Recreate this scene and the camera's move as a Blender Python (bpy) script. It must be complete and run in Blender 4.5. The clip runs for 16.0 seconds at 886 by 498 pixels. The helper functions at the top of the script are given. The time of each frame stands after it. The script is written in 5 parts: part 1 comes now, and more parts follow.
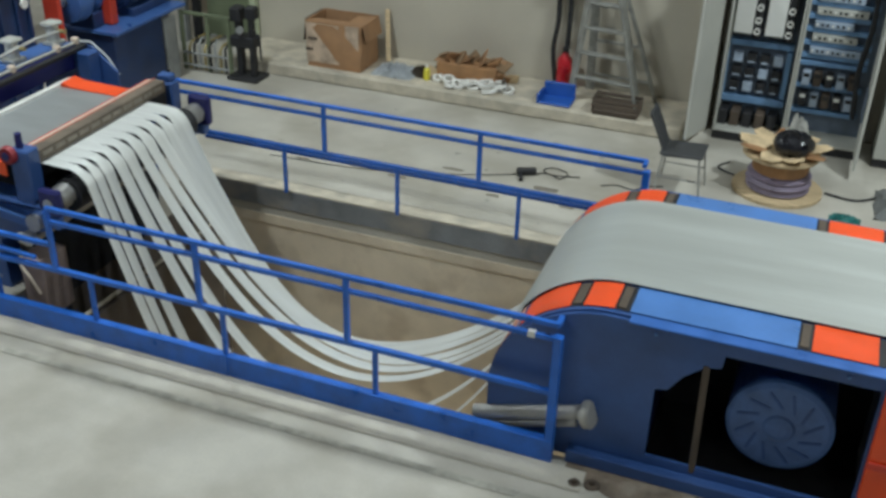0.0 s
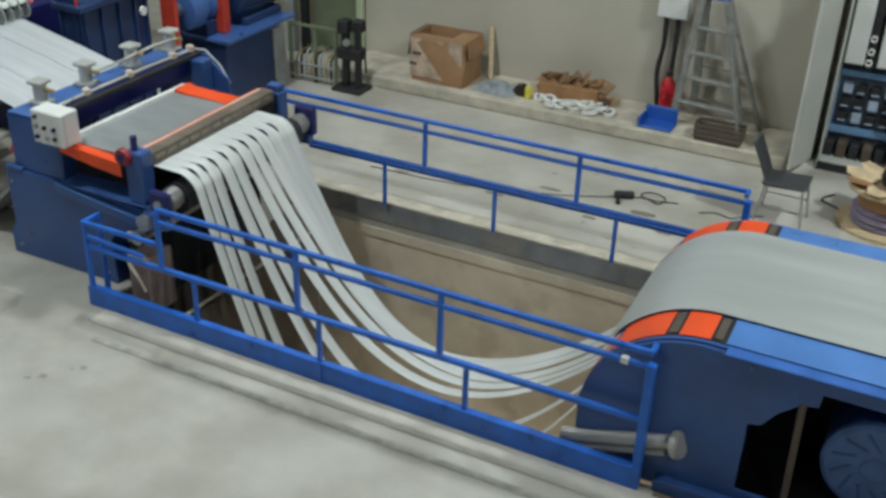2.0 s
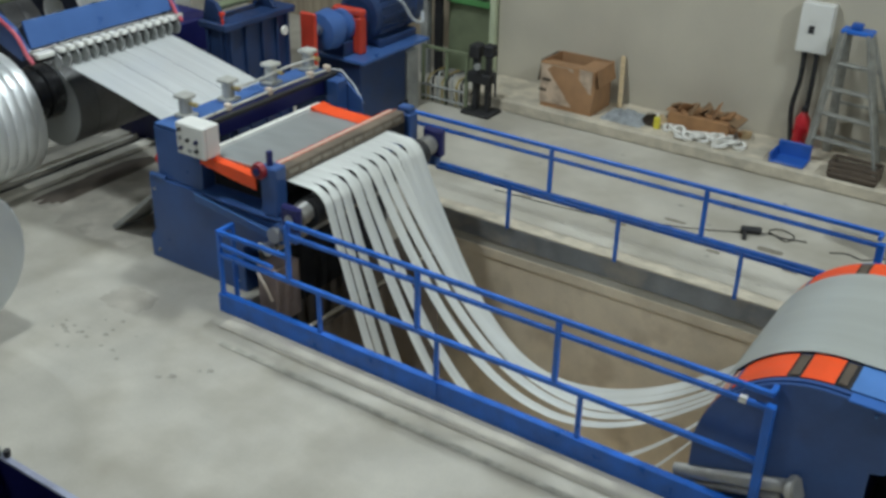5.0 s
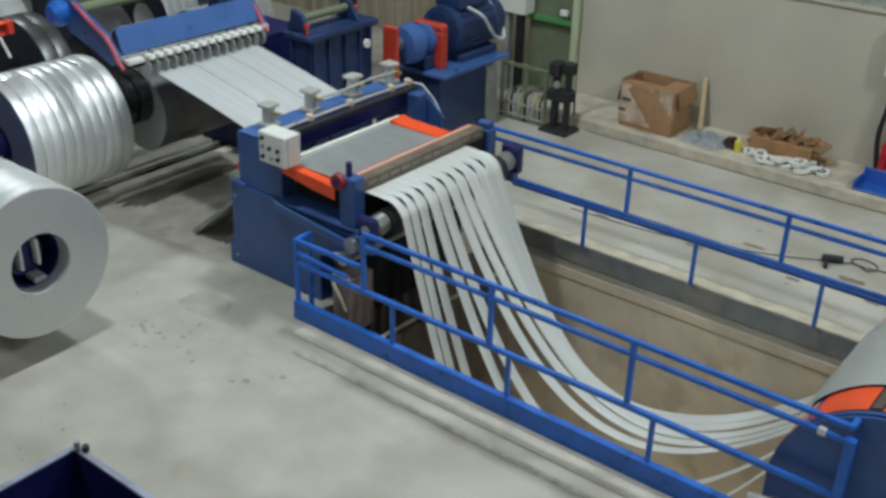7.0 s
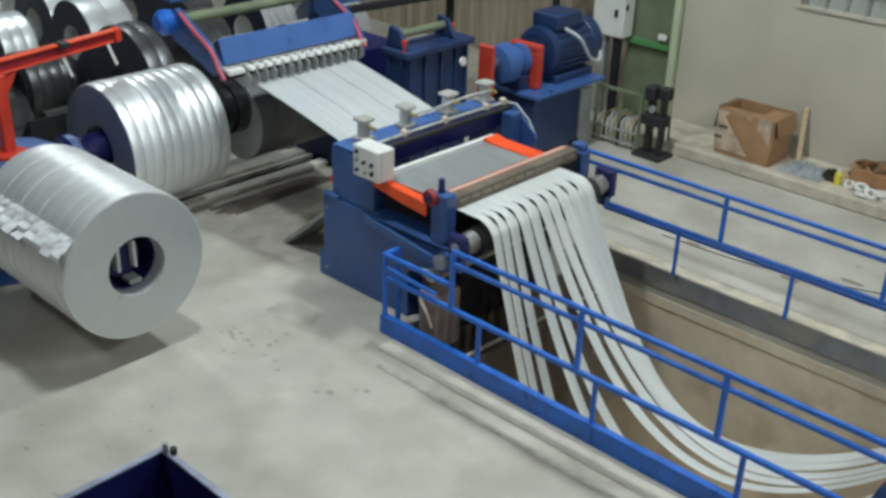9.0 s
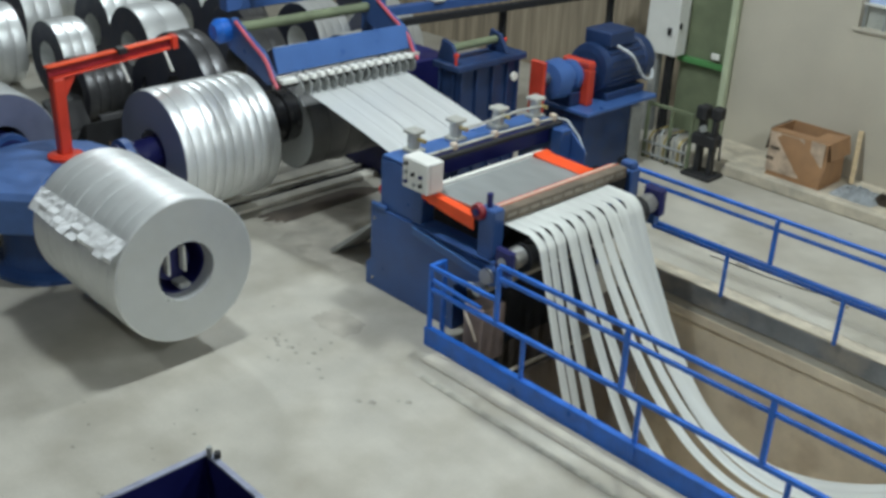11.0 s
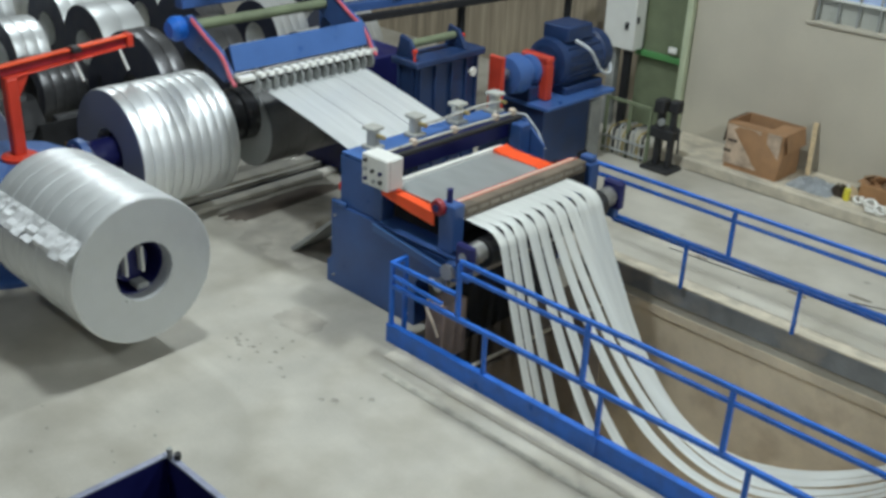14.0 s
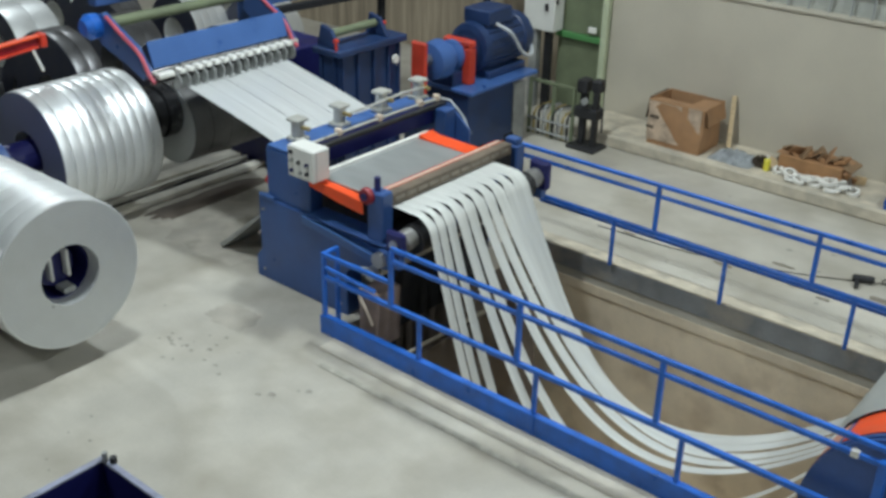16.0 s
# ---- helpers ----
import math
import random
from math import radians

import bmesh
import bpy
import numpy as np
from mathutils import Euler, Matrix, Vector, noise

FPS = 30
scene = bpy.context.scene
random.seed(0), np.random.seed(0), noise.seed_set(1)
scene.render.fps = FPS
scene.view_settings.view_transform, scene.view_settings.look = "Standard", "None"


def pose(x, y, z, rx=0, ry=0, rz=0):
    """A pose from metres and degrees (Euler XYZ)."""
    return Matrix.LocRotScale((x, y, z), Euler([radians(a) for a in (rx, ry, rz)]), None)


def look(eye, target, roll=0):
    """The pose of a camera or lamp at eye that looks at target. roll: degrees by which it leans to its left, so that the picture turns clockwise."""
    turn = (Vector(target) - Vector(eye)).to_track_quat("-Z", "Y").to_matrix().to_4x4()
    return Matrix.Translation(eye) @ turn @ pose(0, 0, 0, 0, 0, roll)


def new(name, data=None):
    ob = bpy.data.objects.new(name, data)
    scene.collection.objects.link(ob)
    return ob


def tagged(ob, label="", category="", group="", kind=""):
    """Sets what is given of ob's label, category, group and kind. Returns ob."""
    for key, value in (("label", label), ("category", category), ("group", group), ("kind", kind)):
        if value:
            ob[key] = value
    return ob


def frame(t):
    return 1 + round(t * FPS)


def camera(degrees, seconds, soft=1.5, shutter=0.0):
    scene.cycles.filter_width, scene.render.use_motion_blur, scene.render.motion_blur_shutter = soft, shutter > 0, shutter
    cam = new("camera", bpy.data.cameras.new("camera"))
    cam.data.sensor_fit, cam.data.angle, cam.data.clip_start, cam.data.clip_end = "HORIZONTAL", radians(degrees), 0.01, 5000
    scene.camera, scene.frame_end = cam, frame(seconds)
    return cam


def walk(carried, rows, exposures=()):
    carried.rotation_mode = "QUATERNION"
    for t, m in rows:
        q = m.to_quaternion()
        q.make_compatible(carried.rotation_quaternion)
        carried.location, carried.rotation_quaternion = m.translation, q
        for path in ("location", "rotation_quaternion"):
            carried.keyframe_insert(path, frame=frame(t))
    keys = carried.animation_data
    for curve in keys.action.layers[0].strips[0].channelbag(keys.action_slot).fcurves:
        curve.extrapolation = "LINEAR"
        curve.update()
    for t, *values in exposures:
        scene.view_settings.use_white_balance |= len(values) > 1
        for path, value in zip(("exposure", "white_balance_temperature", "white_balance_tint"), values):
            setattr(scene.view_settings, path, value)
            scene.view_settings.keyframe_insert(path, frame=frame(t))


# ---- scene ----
cam = camera(46.0, 16.0, soft=3.2)
METRES, EYE, TILT, LEAN, TURN = 8.0, 1.5, 0.0, 0.0, 0.0
PATH = [
    (0, (5.928, -5.349, 4.695), (5.319, -3.72, 3.707), 1.5),
    (0.5, (5.909, -5.355, 4.692), (5.262, -3.737, 3.711), 1.6),
    (1, (5.903, -5.368, 4.708), (5.215, -3.764, 3.731), 1.7),
    (1.5, (5.886, -5.388, 4.724), (5.16, -3.798, 3.752), 1.8),
    (2, (5.88, -5.408, 4.754), (5.113, -3.836, 3.784), 1.8),
    (2.5, (5.888, -5.422, 4.771), (5.077, -3.869, 3.806), 1.6),
    (3, (5.885, -5.433, 4.771), (5.033, -3.898, 3.813), 1.5),
    (3.5, (5.883, -5.451, 4.779), (4.997, -3.933, 3.826), 1.5),
    (4, (5.887, -5.452, 4.789), (4.971, -3.949, 3.84), 1.4),
    (6.5, (5.917, -5.519, 4.843), (4.858, -4.096, 3.921), 1.4),
    (7, (5.858, -5.512, 4.814), (4.77, -4.106, 3.898), 1.5),
    (7.5, (5.835, -5.517, 4.803), (4.716, -4.132, 3.893), 1.5),
    (8, (5.809, -5.519, 4.797), (4.659, -4.156, 3.893), 1.5),
    (8.5, (5.787, -5.526, 4.787), (4.604, -4.185, 3.891), 1.7),
    (9, (5.767, -5.535, 4.786), (4.552, -4.216, 3.899), 1.9),
    (9.5, (5.763, -5.553, 4.79), (4.516, -4.26, 3.911), 2.2),
    (10, (5.741, -5.58, 4.796), (4.465, -4.31, 3.925), 2.4),
    (12.5, (5.758, -5.524, 4.782), (4.476, -4.255, 3.919), 2.6),
    (13, (5.749, -5.529, 4.782), (4.485, -4.244, 3.916), 2.6),
    (13.5, (5.767, -5.532, 4.782), (4.518, -4.233, 3.915), 2.5),
    (14, (5.766, -5.536, 4.789), (4.536, -4.222, 3.918), 2.6),
    (14.5, (5.77, -5.534, 4.789), (4.56, -4.203, 3.915), 2.5),
    (15, (5.789, -5.527, 4.784), (4.599, -4.179, 3.907), 2.1),
    (15.5, (5.801, -5.53, 4.794), (4.64, -4.161, 3.911), 1.8),
    (16, (5.815, -5.529, 4.797), (4.684, -4.139, 3.908), 1.5),
]
walk(cam, [(t, look(eye, target, roll)) for t, eye, target, roll in PATH],
     exposures=((0, -0.19), (2.5, -0.21), (4, -0.22), (7, -0.25), (8, -0.20), (9.5, -0.03), (16, 0.0)))

# ---- world and light ----
world = bpy.data.worlds.new("world")
world.use_nodes = True
scene.world = world
world.node_tree.nodes["Background"].inputs[0].default_value = (0.55, 0.6, 0.7, 1)
world.node_tree.nodes["Background"].inputs[1].default_value = 0.2
scene.view_settings.exposure = 0.0


def area_lamp(name, x, y, z, sx, sy, watts, colour=(0.895, 1.0, 1.03)):
    data = bpy.data.lights.new(name, "AREA")
    data.shape, data.size, data.size_y, data.energy, data.color = "RECTANGLE", sx, sy, watts, colour
    ob = new(name, data)
    ob.location = (x, y, z)
    return ob


CEIL = 7.6
LAMPS = ((-0.5, 2.7, 240), (-0.5, -1.0, 230), (-0.5, -6.4, 110), (-9.6, 2.7, 230), (8.6, 2.7, 400), (8.6, -1.0, 190), (8.6, -6.4, 75))
for lx, ly, watts in LAMPS:
    area_lamp("hall_light", lx, ly, CEIL - 0.25, 0.55, 0.55, watts)


# ---- materials ----
def material(name, colour, rough=0.6, metal=0.0, vary=0.15, scale=6.0, bump=0.1, fine=60.0, stain=None, stain_scale=1.2,
             stain_lo=0.5, stain_hi=0.72, stretch=(1, 1, 1), glossy_vary=0.15, streak=None):
    """A principled surface with a coarse and a fine variation of its colour, and a light relief."""
    m = bpy.data.materials.new(name)
    m.use_nodes = True
    nt = m.node_tree
    b = nt.nodes["Principled BSDF"]
    b.inputs["Metallic"].default_value = metal
    co = nt.nodes.new("ShaderNodeTexCoord")
    mp = nt.nodes.new("ShaderNodeMapping")
    mp.inputs["Scale"].default_value = stretch
    nt.links.new(co.outputs["Object"], mp.inputs[0])

    def noise_tex(s, detail):
        n = nt.nodes.new("ShaderNodeTexNoise")
        n.inputs["Scale"].default_value = s
        n.inputs["Detail"].default_value = detail
        nt.links.new(mp.outputs[0], n.inputs["Vector"])
        return n

    def mix(kind, fac, a, c):
        x = nt.nodes.new("ShaderNodeMix")
        x.data_type, x.blend_type = "RGBA", kind
        for sock, v in ((0, fac), (6, a), (7, c)):
            if isinstance(v, (tuple, float, int)):
                x.inputs[sock].default_value = v
            else:
                nt.links.new(v, x.inputs[sock])
        return x.outputs[2]

    def ramp(src, lo, hi, a, c):
        r = nt.nodes.new("ShaderNodeMapRange")
        for k, v in (("From Min", lo), ("From Max", hi), ("To Min", a), ("To Max", c)):
            r.inputs[k].default_value = v
        nt.links.new(src, r.inputs["Value"])
        return r.outputs[0]

    big, small = noise_tex(scale, 4), noise_tex(fine, 5)
    dark = tuple(c * (1 - vary) for c in colour) + (1,)
    light = tuple(min(1, c * (1 + vary)) for c in colour) + (1,)
    c = mix("MIX", ramp(big.outputs[0], 0.35, 0.65, 0, 1), dark, light)
    c = mix("MULTIPLY", 1.0, c, mix("MIX", ramp(small.outputs[0], 0.3, 0.7, 0, 1), (1 - vary * 0.6,) * 3 + (1,), (1, 1, 1, 1)))
    if stain:
        st = noise_tex(stain_scale, 6)
        c = mix("MIX", ramp(st.outputs[0], stain_lo, stain_hi, 0, 1), c, tuple(stain) + (1,))
    if streak:
        mp = nt.nodes.new("ShaderNodeMapping")
        mp.inputs["Scale"].default_value = (0.45, 3.5, 1)
        nt.links.new(co.outputs["Object"], mp.inputs[0])
        c = mix("MIX", ramp(noise_tex(1.4, 5).outputs[0], 0.54, 0.80, 0, 0.2), c, tuple(streak) + (1,))
    nt.links.new(c, b.inputs["Base Color"])
    nt.links.new(ramp(big.outputs[0], 0.3, 0.7, max(0.03, rough - glossy_vary), min(1, rough + glossy_vary)), b.inputs["Roughness"])
    if bump:
        bp = nt.nodes.new("ShaderNodeBump")
        bp.inputs["Strength"].default_value = bump
        bp.inputs["Distance"].default_value = 0.01
        nt.links.new(small.outputs[0], bp.inputs["Height"])
        nt.links.new(bp.outputs[0], b.inputs["Normal"])
    return m


M_FLOOR = material("floor_concrete", (0.50, 0.473, 0.41), 0.55, vary=0.11, scale=1.5, fine=45, bump=0.08, stain=(0.345, 0.315, 0.255), stain_scale=1.3, stain_lo=0.44, stain_hi=0.74, streak=(0.28, 0.26, 0.21))
M_EDGE = material("edge_concrete", (0.56, 0.50, 0.395), 0.8, vary=0.16, scale=5, fine=50, bump=0.3, stain=(0.36, 0.33, 0.27), stain_scale=3)
M_PIT = material("pit_concrete", (0.80, 0.69, 0.53), 0.85, vary=0.09, scale=2.5, fine=40, bump=0.25, stain=(0.54, 0.44, 0.32), stain_scale=2.2, stain_lo=0.52, stain_hi=0.75)
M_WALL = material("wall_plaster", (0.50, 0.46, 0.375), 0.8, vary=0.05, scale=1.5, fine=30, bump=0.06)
# Grey of the unseen enclosure, kept dark to limit bounced light
M_WALL2 = material("unseen_wall_grey", (0.20, 0.195, 0.18), 0.8, vary=0.05, scale=1.0, fine=20, bump=0.05)
M_BLUE = material("machine_blue", (0.040, 0.098, 0.28), 0.42, vary=0.14, scale=3, fine=40, bump=0.04)
M_RAIL = material("rail_blue", (0.020, 0.145, 0.59), 0.4, vary=0.16, scale=6, fine=60, bump=0.05)
M_LIGHTBLUE = material("pale_blue", (0.075, 0.20, 0.50), 0.4, vary=0.1, scale=4, fine=50, bump=0.03)
M_NAVY = material("navy_enamel", (0.012, 0.014, 0.10), 0.4, vary=0.2, scale=3, fine=40, bump=0.04)
M_ORANGE = material("orange_paint", (0.85, 0.085, 0.015), 0.45, vary=0.08, scale=5, fine=50, bump=0.04)
M_RED = material("red_paint", (0.62, 0.045, 0.02), 0.45, vary=0.1, scale=5, fine=50, bump=0.04)
M_PINK = material("faded_red", (0.55, 0.10, 0.14), 0.5, vary=0.1, scale=5, fine=50, bump=0.04)
M_GALV = material("galvanised_strip", (0.82, 0.84, 0.815), 0.36, metal=0.38, vary=0.07, scale=3, fine=30, bump=0.02, glossy_vary=0.07, stretch=(0.35, 5, 0.35))
M_SHEET = material("dull_sheet", (0.56, 0.59, 0.57), 0.40, metal=0.52, vary=0.05, scale=2.0, fine=40, bump=0.02, glossy_vary=0.06, stretch=(0.35, 5, 0.35))
M_COIL = material("coil_side", (0.60, 0.62, 0.62), 0.42, metal=0.6, vary=0.05, scale=3, fine=90, bump=0.05)
M_COILTOP = material("coil_wrap", (0.86, 0.88, 0.88), 0.42, metal=0.6, vary=0.03, scale=5, fine=60, bump=0.0, glossy_vary=0.03)
M_STEEL = material("bare_steel", (0.45, 0.45, 0.44), 0.35, metal=0.9, vary=0.12, scale=8, fine=60, bump=0.05)
M_GREY = material("grey_casting", (0.36, 0.37, 0.36), 0.5, metal=0.3, vary=0.15, scale=8, fine=60, bump=0.06)
# Near-black for dark parts and for shade painted into bays and undersides
M_DARK = material("black_and_shade", (0.012, 0.012, 0.014), 0.8, vary=0.2, scale=6, fine=40, bump=0.05)
M_BLACK = material("black_rubber", (0.02, 0.02, 0.022), 0.6, vary=0.2, scale=8, fine=60, bump=0.08)
M_BRASS = material("brass", (0.45, 0.36, 0.16), 0.4, metal=0.7, vary=0.15, scale=8, fine=60, bump=0.05)
M_WHITE = material("white_enamel", (0.72, 0.72, 0.68), 0.4, vary=0.04, scale=4, fine=50, bump=0.02)
M_CARD = material("cardboard", (0.36, 0.20, 0.10), 0.85, vary=0.12, scale=5, fine=70, bump=0.1)
M_TAPE = material("pale_tape", (0.60, 0.50, 0.40), 0.5, vary=0.06, scale=5, fine=40, bump=0.05)
M_WOOD = material("raw_wood", (0.55, 0.42, 0.25), 0.75, vary=0.18, scale=6, fine=60, bump=0.2, stretch=(1, 6, 6))
M_DARKWOOD = material("stained_wood", (0.24, 0.15, 0.08), 0.7, vary=0.2, scale=6, fine=60, bump=0.2)
M_GREEN = material("green_paint", (0.10, 0.30, 0.10), 0.5, vary=0.12, scale=4, fine=40, bump=0.04)
M_OLIVE = material("green_mesh", (0.17, 0.20, 0.12), 0.7, vary=0.15, scale=4, fine=50, bump=0.1)
M_ALU = material("worn_aluminium", (0.34, 0.34, 0.31), 0.5, metal=0.4, vary=0.2, scale=10, fine=60, bump=0.08)
M_BROWN = material("brown_crate", (0.10, 0.075, 0.055), 0.75, vary=0.2, scale=8, fine=60, bump=0.15)
M_PLASTIC = material("white_plastic", (0.78, 0.77, 0.72), 0.45, vary=0.05, scale=5, fine=40, bump=0.02)
M_BPLASTIC = material("blue_plastic", (0.02, 0.10, 0.42), 0.4, vary=0.1, scale=6, fine=40, bump=0.03)
M_TEAL = material("teal_sheet", (0.05, 0.30, 0.28), 0.5, vary=0.15, scale=6, fine=40, bump=0.05)
M_CLEAR = material("grey_film", (0.55, 0.58, 0.60), 0.3, vary=0.1, scale=9, fine=40, bump=0.15)

M_LIP = material("lip_steel", (0.25, 0.26, 0.27), 0.5, vary=0.2, scale=3, fine=40, bump=0.06, stain=(0.36, 0.32, 0.27), stain_scale=2.5)
M_BAND = material("mortar_band", (0.54, 0.50, 0.42), 0.8, vary=0.09, scale=4, fine=50, bump=0.2, stain=(0.46, 0.42, 0.35), stain_scale=2.2)
M_GROOVE = material("grey_joint", (0.42, 0.40, 0.34), 0.85, vary=0.2, scale=8, fine=50, bump=0.3)
M_TAN = material("tan_wall", (0.36, 0.30, 0.22), 0.8, vary=0.28, scale=3.0, fine=12, bump=0.06, stretch=(2.2, 2.2, 0.12))
M_FROST = material("frosted_pane", (0.42, 0.43, 0.39), 0.3, vary=0.05, scale=3, fine=30, bump=0.02)
# Opaque pane; daylight behind the glass is put into its pale blue
M_SKYPANE = material("daylight_blue_pane", (0.55, 0.68, 0.95), 0.2, vary=0.05, scale=2, fine=20, bump=0.0)
M_FANBLUE = material("fan_blue", (0.085, 0.165, 0.38), 0.5, vary=0.18, scale=8, fine=60, bump=0.1)
M_CYL = material("cylinder_grey", (0.50, 0.50, 0.46), 0.4, metal=0.2, vary=0.1, scale=8, fine=60, bump=0.03)
M_BRIGHT = material("bright_strip", (0.80, 0.82, 0.82), 0.36, metal=0.42, vary=0.05, scale=2, fine=30, bump=0.02, glossy_vary=0.06, stretch=(0.35, 5, 0.35))
M_DARKCOIL = material("dark_coil_wrap", (0.17, 0.17, 0.175), 0.35, metal=0.6, vary=0.2, scale=4, fine=40, bump=0.05, glossy_vary=0.05)
# Steel end faces of the stored coils, with shade put into the colour
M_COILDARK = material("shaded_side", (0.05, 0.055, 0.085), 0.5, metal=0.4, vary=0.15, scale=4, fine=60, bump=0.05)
M_GUARD = material("satin_blue", (0.055, 0.135, 0.36), 0.4, vary=0.08, scale=3, fine=50, bump=0.02)
M_HUB = material("hub_blue", (0.075, 0.16, 0.40), 0.45, vary=0.15, scale=4, fine=50, bump=0.04)
M_LIGHTBLUE2 = material("plate_blue", (0.05, 0.12, 0.33), 0.4, vary=0.1, scale=4, fine=50, bump=0.03)
M_RUSTY = material("dusty_steel", (0.30, 0.27, 0.22), 0.7, metal=0.2, vary=0.25, scale=5, fine=50, bump=0.15, stain=(0.12, 0.10, 0.08), stain_scale=2.5)
M_JAMB = material("jamb_paint", (0.50, 0.55, 0.38), 0.5, vary=0.08, scale=4, fine=40, bump=0.03)
M_CARD2 = material("brown_carton", (0.36, 0.19, 0.085), 0.85, vary=0.15, scale=6, fine=70, bump=0.12)
M_YELLOW = material("yellow_plastic", (0.70, 0.62, 0.06), 0.4, vary=0.06, scale=6, fine=40, bump=0.02)
M_RED2 = material("extinguisher_red", (0.55, 0.02, 0.03), 0.3, vary=0.06, scale=6, fine=40, bump=0.01)
M_CABGREY = material("cabinet_grey", (0.50, 0.50, 0.45), 0.5, vary=0.04, scale=3, fine=40, bump=0.02)
M_CABBACK = material("mounting_plate", (0.14, 0.175, 0.23), 0.5, vary=0.15, scale=6, fine=40, bump=0.02)
M_DUCT = material("duct_blue", (0.16, 0.30, 0.50), 0.5, vary=0.08, scale=8, fine=60, bump=0.05)
M_DUCT2 = material("pale_breaker", (0.38, 0.46, 0.56), 0.5, vary=0.08, scale=8, fine=60, bump=0.05)
M_CHAIR = material("chair_grey", (0.05, 0.052, 0.055), 0.6, vary=0.15, scale=8, fine=80, bump=0.1)
M_PURPLE = material("dusty_cable", (0.22, 0.18, 0.24), 0.6, vary=0.2, scale=10, fine=60, bump=0.2, stretch=(1, 1, 8))
M_RIM = material("worn_rim", (0.30, 0.32, 0.42), 0.45, metal=0.3, vary=0.2, scale=8, fine=60, bump=0.08)
M_TABLE = material("table_steel", (0.42, 0.44, 0.44), 0.36, metal=0.5, vary=0.07, scale=2.5, fine=50, bump=0.02, stretch=(1, 3, 1), glossy_vary=0.05)
M_DRUM = material("drum_wrap", (0.18, 0.18, 0.18), 0.4, metal=0.5, vary=0.15, scale=3, fine=40, bump=0.04, glossy_vary=0.05)
M_WIPER = material("tan_felt", (0.15, 0.12, 0.09), 0.85, vary=0.25, scale=9, fine=70, bump=0.2)
M_JBOX = material("junction_paint", (0.33, 0.25, 0.22), 0.6, vary=0.15, scale=6, fine=50, bump=0.06)
# Dark brown for shade painted in the pit and for the oil stain
M_DARKPIT = material("shade_and_oil_brown", (0.13, 0.105, 0.085), 0.85, vary=0.2, scale=3, fine=40, bump=0.2)
M_DUST = material("dusty_floor", (0.50, 0.465, 0.40), 0.75, vary=0.15, scale=2.5, fine=45, bump=0.12, stain=(0.29, 0.265, 0.22), stain_scale=2.2)
M_SMUDGE = material("dirt_smudge", (0.22, 0.195, 0.155), 0.7, vary=0.2, scale=6, fine=60, bump=0.1)
M_FAINT = material("faint_stain", (0.41, 0.38, 0.325), 0.6, vary=0.12, scale=4, fine=45, bump=0.08)
M_DARKRED = material("dark_red", (0.28, 0.02, 0.03), 0.45, vary=0.15, scale=8, fine=60, bump=0.04)
M_REDFELT = material("red_felt", (0.40, 0.10, 0.06), 0.8, vary=0.2, scale=9, fine=70, bump=0.15)
M_SLOT = material("dull_slot", (0.24, 0.21, 0.165), 0.8, vary=0.2, scale=12, fine=60, bump=0.1)
M_REDFELT2 = material("guard_red", (0.55, 0.05, 0.025), 0.5, vary=0.12, scale=6, fine=60, bump=0.04)
M_FILM = material("brown_film", (0.50, 0.38, 0.28), 0.4, vary=0.25, scale=7, fine=40, bump=0.15)
M_DIRT = material("brown_dirt", (0.20, 0.155, 0.115), 0.9, vary=0.3, scale=7, fine=50, bump=0.4, stain=(0.34, 0.29, 0.23), stain_scale=4)
M_TUBE = material("dull_tube", (0.46, 0.45, 0.42), 0.5, metal=0.35, vary=0.15, scale=7, fine=60, bump=0.06)
M_SLEEVE = material("oily_sleeve", (0.03, 0.03, 0.032), 0.22, metal=0.3, vary=0.3, scale=6, fine=40, bump=0.08)
# Steel coil faces with the blue hub's reflection put into their colour
M_FACE = material("hub_tinted_face", (0.20, 0.22, 0.32), 0.45, metal=0.4, vary=0.1, scale=3, fine=90, bump=0.04)
M_FADED = material("faded_orange", (0.62, 0.30, 0.22), 0.6, vary=0.15, scale=6, fine=50, bump=0.06)
M_FLANGE = material("flange_blue", (0.035, 0.13, 0.42), 0.4, vary=0.15, scale=5, fine=50, bump=0.04)
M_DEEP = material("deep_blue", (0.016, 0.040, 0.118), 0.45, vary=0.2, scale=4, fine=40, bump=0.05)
M_RAILDUST = material("rail_dust", (0.78, 0.74, 0.65), 0.75, vary=0.14, scale=4, fine=50, bump=0.15)
M_TAIL = material("white_tail", (0.88, 0.89, 0.90), 0.4, vary=0.08, scale=9, fine=40, bump=0.1)
M_BAG = material("black_film", (0.006, 0.006, 0.009), 0.28, vary=0.3, scale=10, fine=40, bump=0.3)
M_FLAP = material("torn_board", (0.66, 0.50, 0.30), 0.8, vary=0.2, scale=7, fine=60, bump=0.15)
M_STAIN = material("oil_stain", (0.38, 0.355, 0.305), 0.6, vary=0.3, scale=20, fine=90, bump=0.0)


# ---- mesh helpers ----
def thing(name, x, y, z, label, category, group="", kind=""):
    ob = new(name)
    ob.location = (x, y, z)
    return tagged(ob, label, category, group, kind)


def place_of(ob):
    p = Vector((0, 0, 0))
    while ob:
        p += ob.location
        ob = ob.parent
    return p


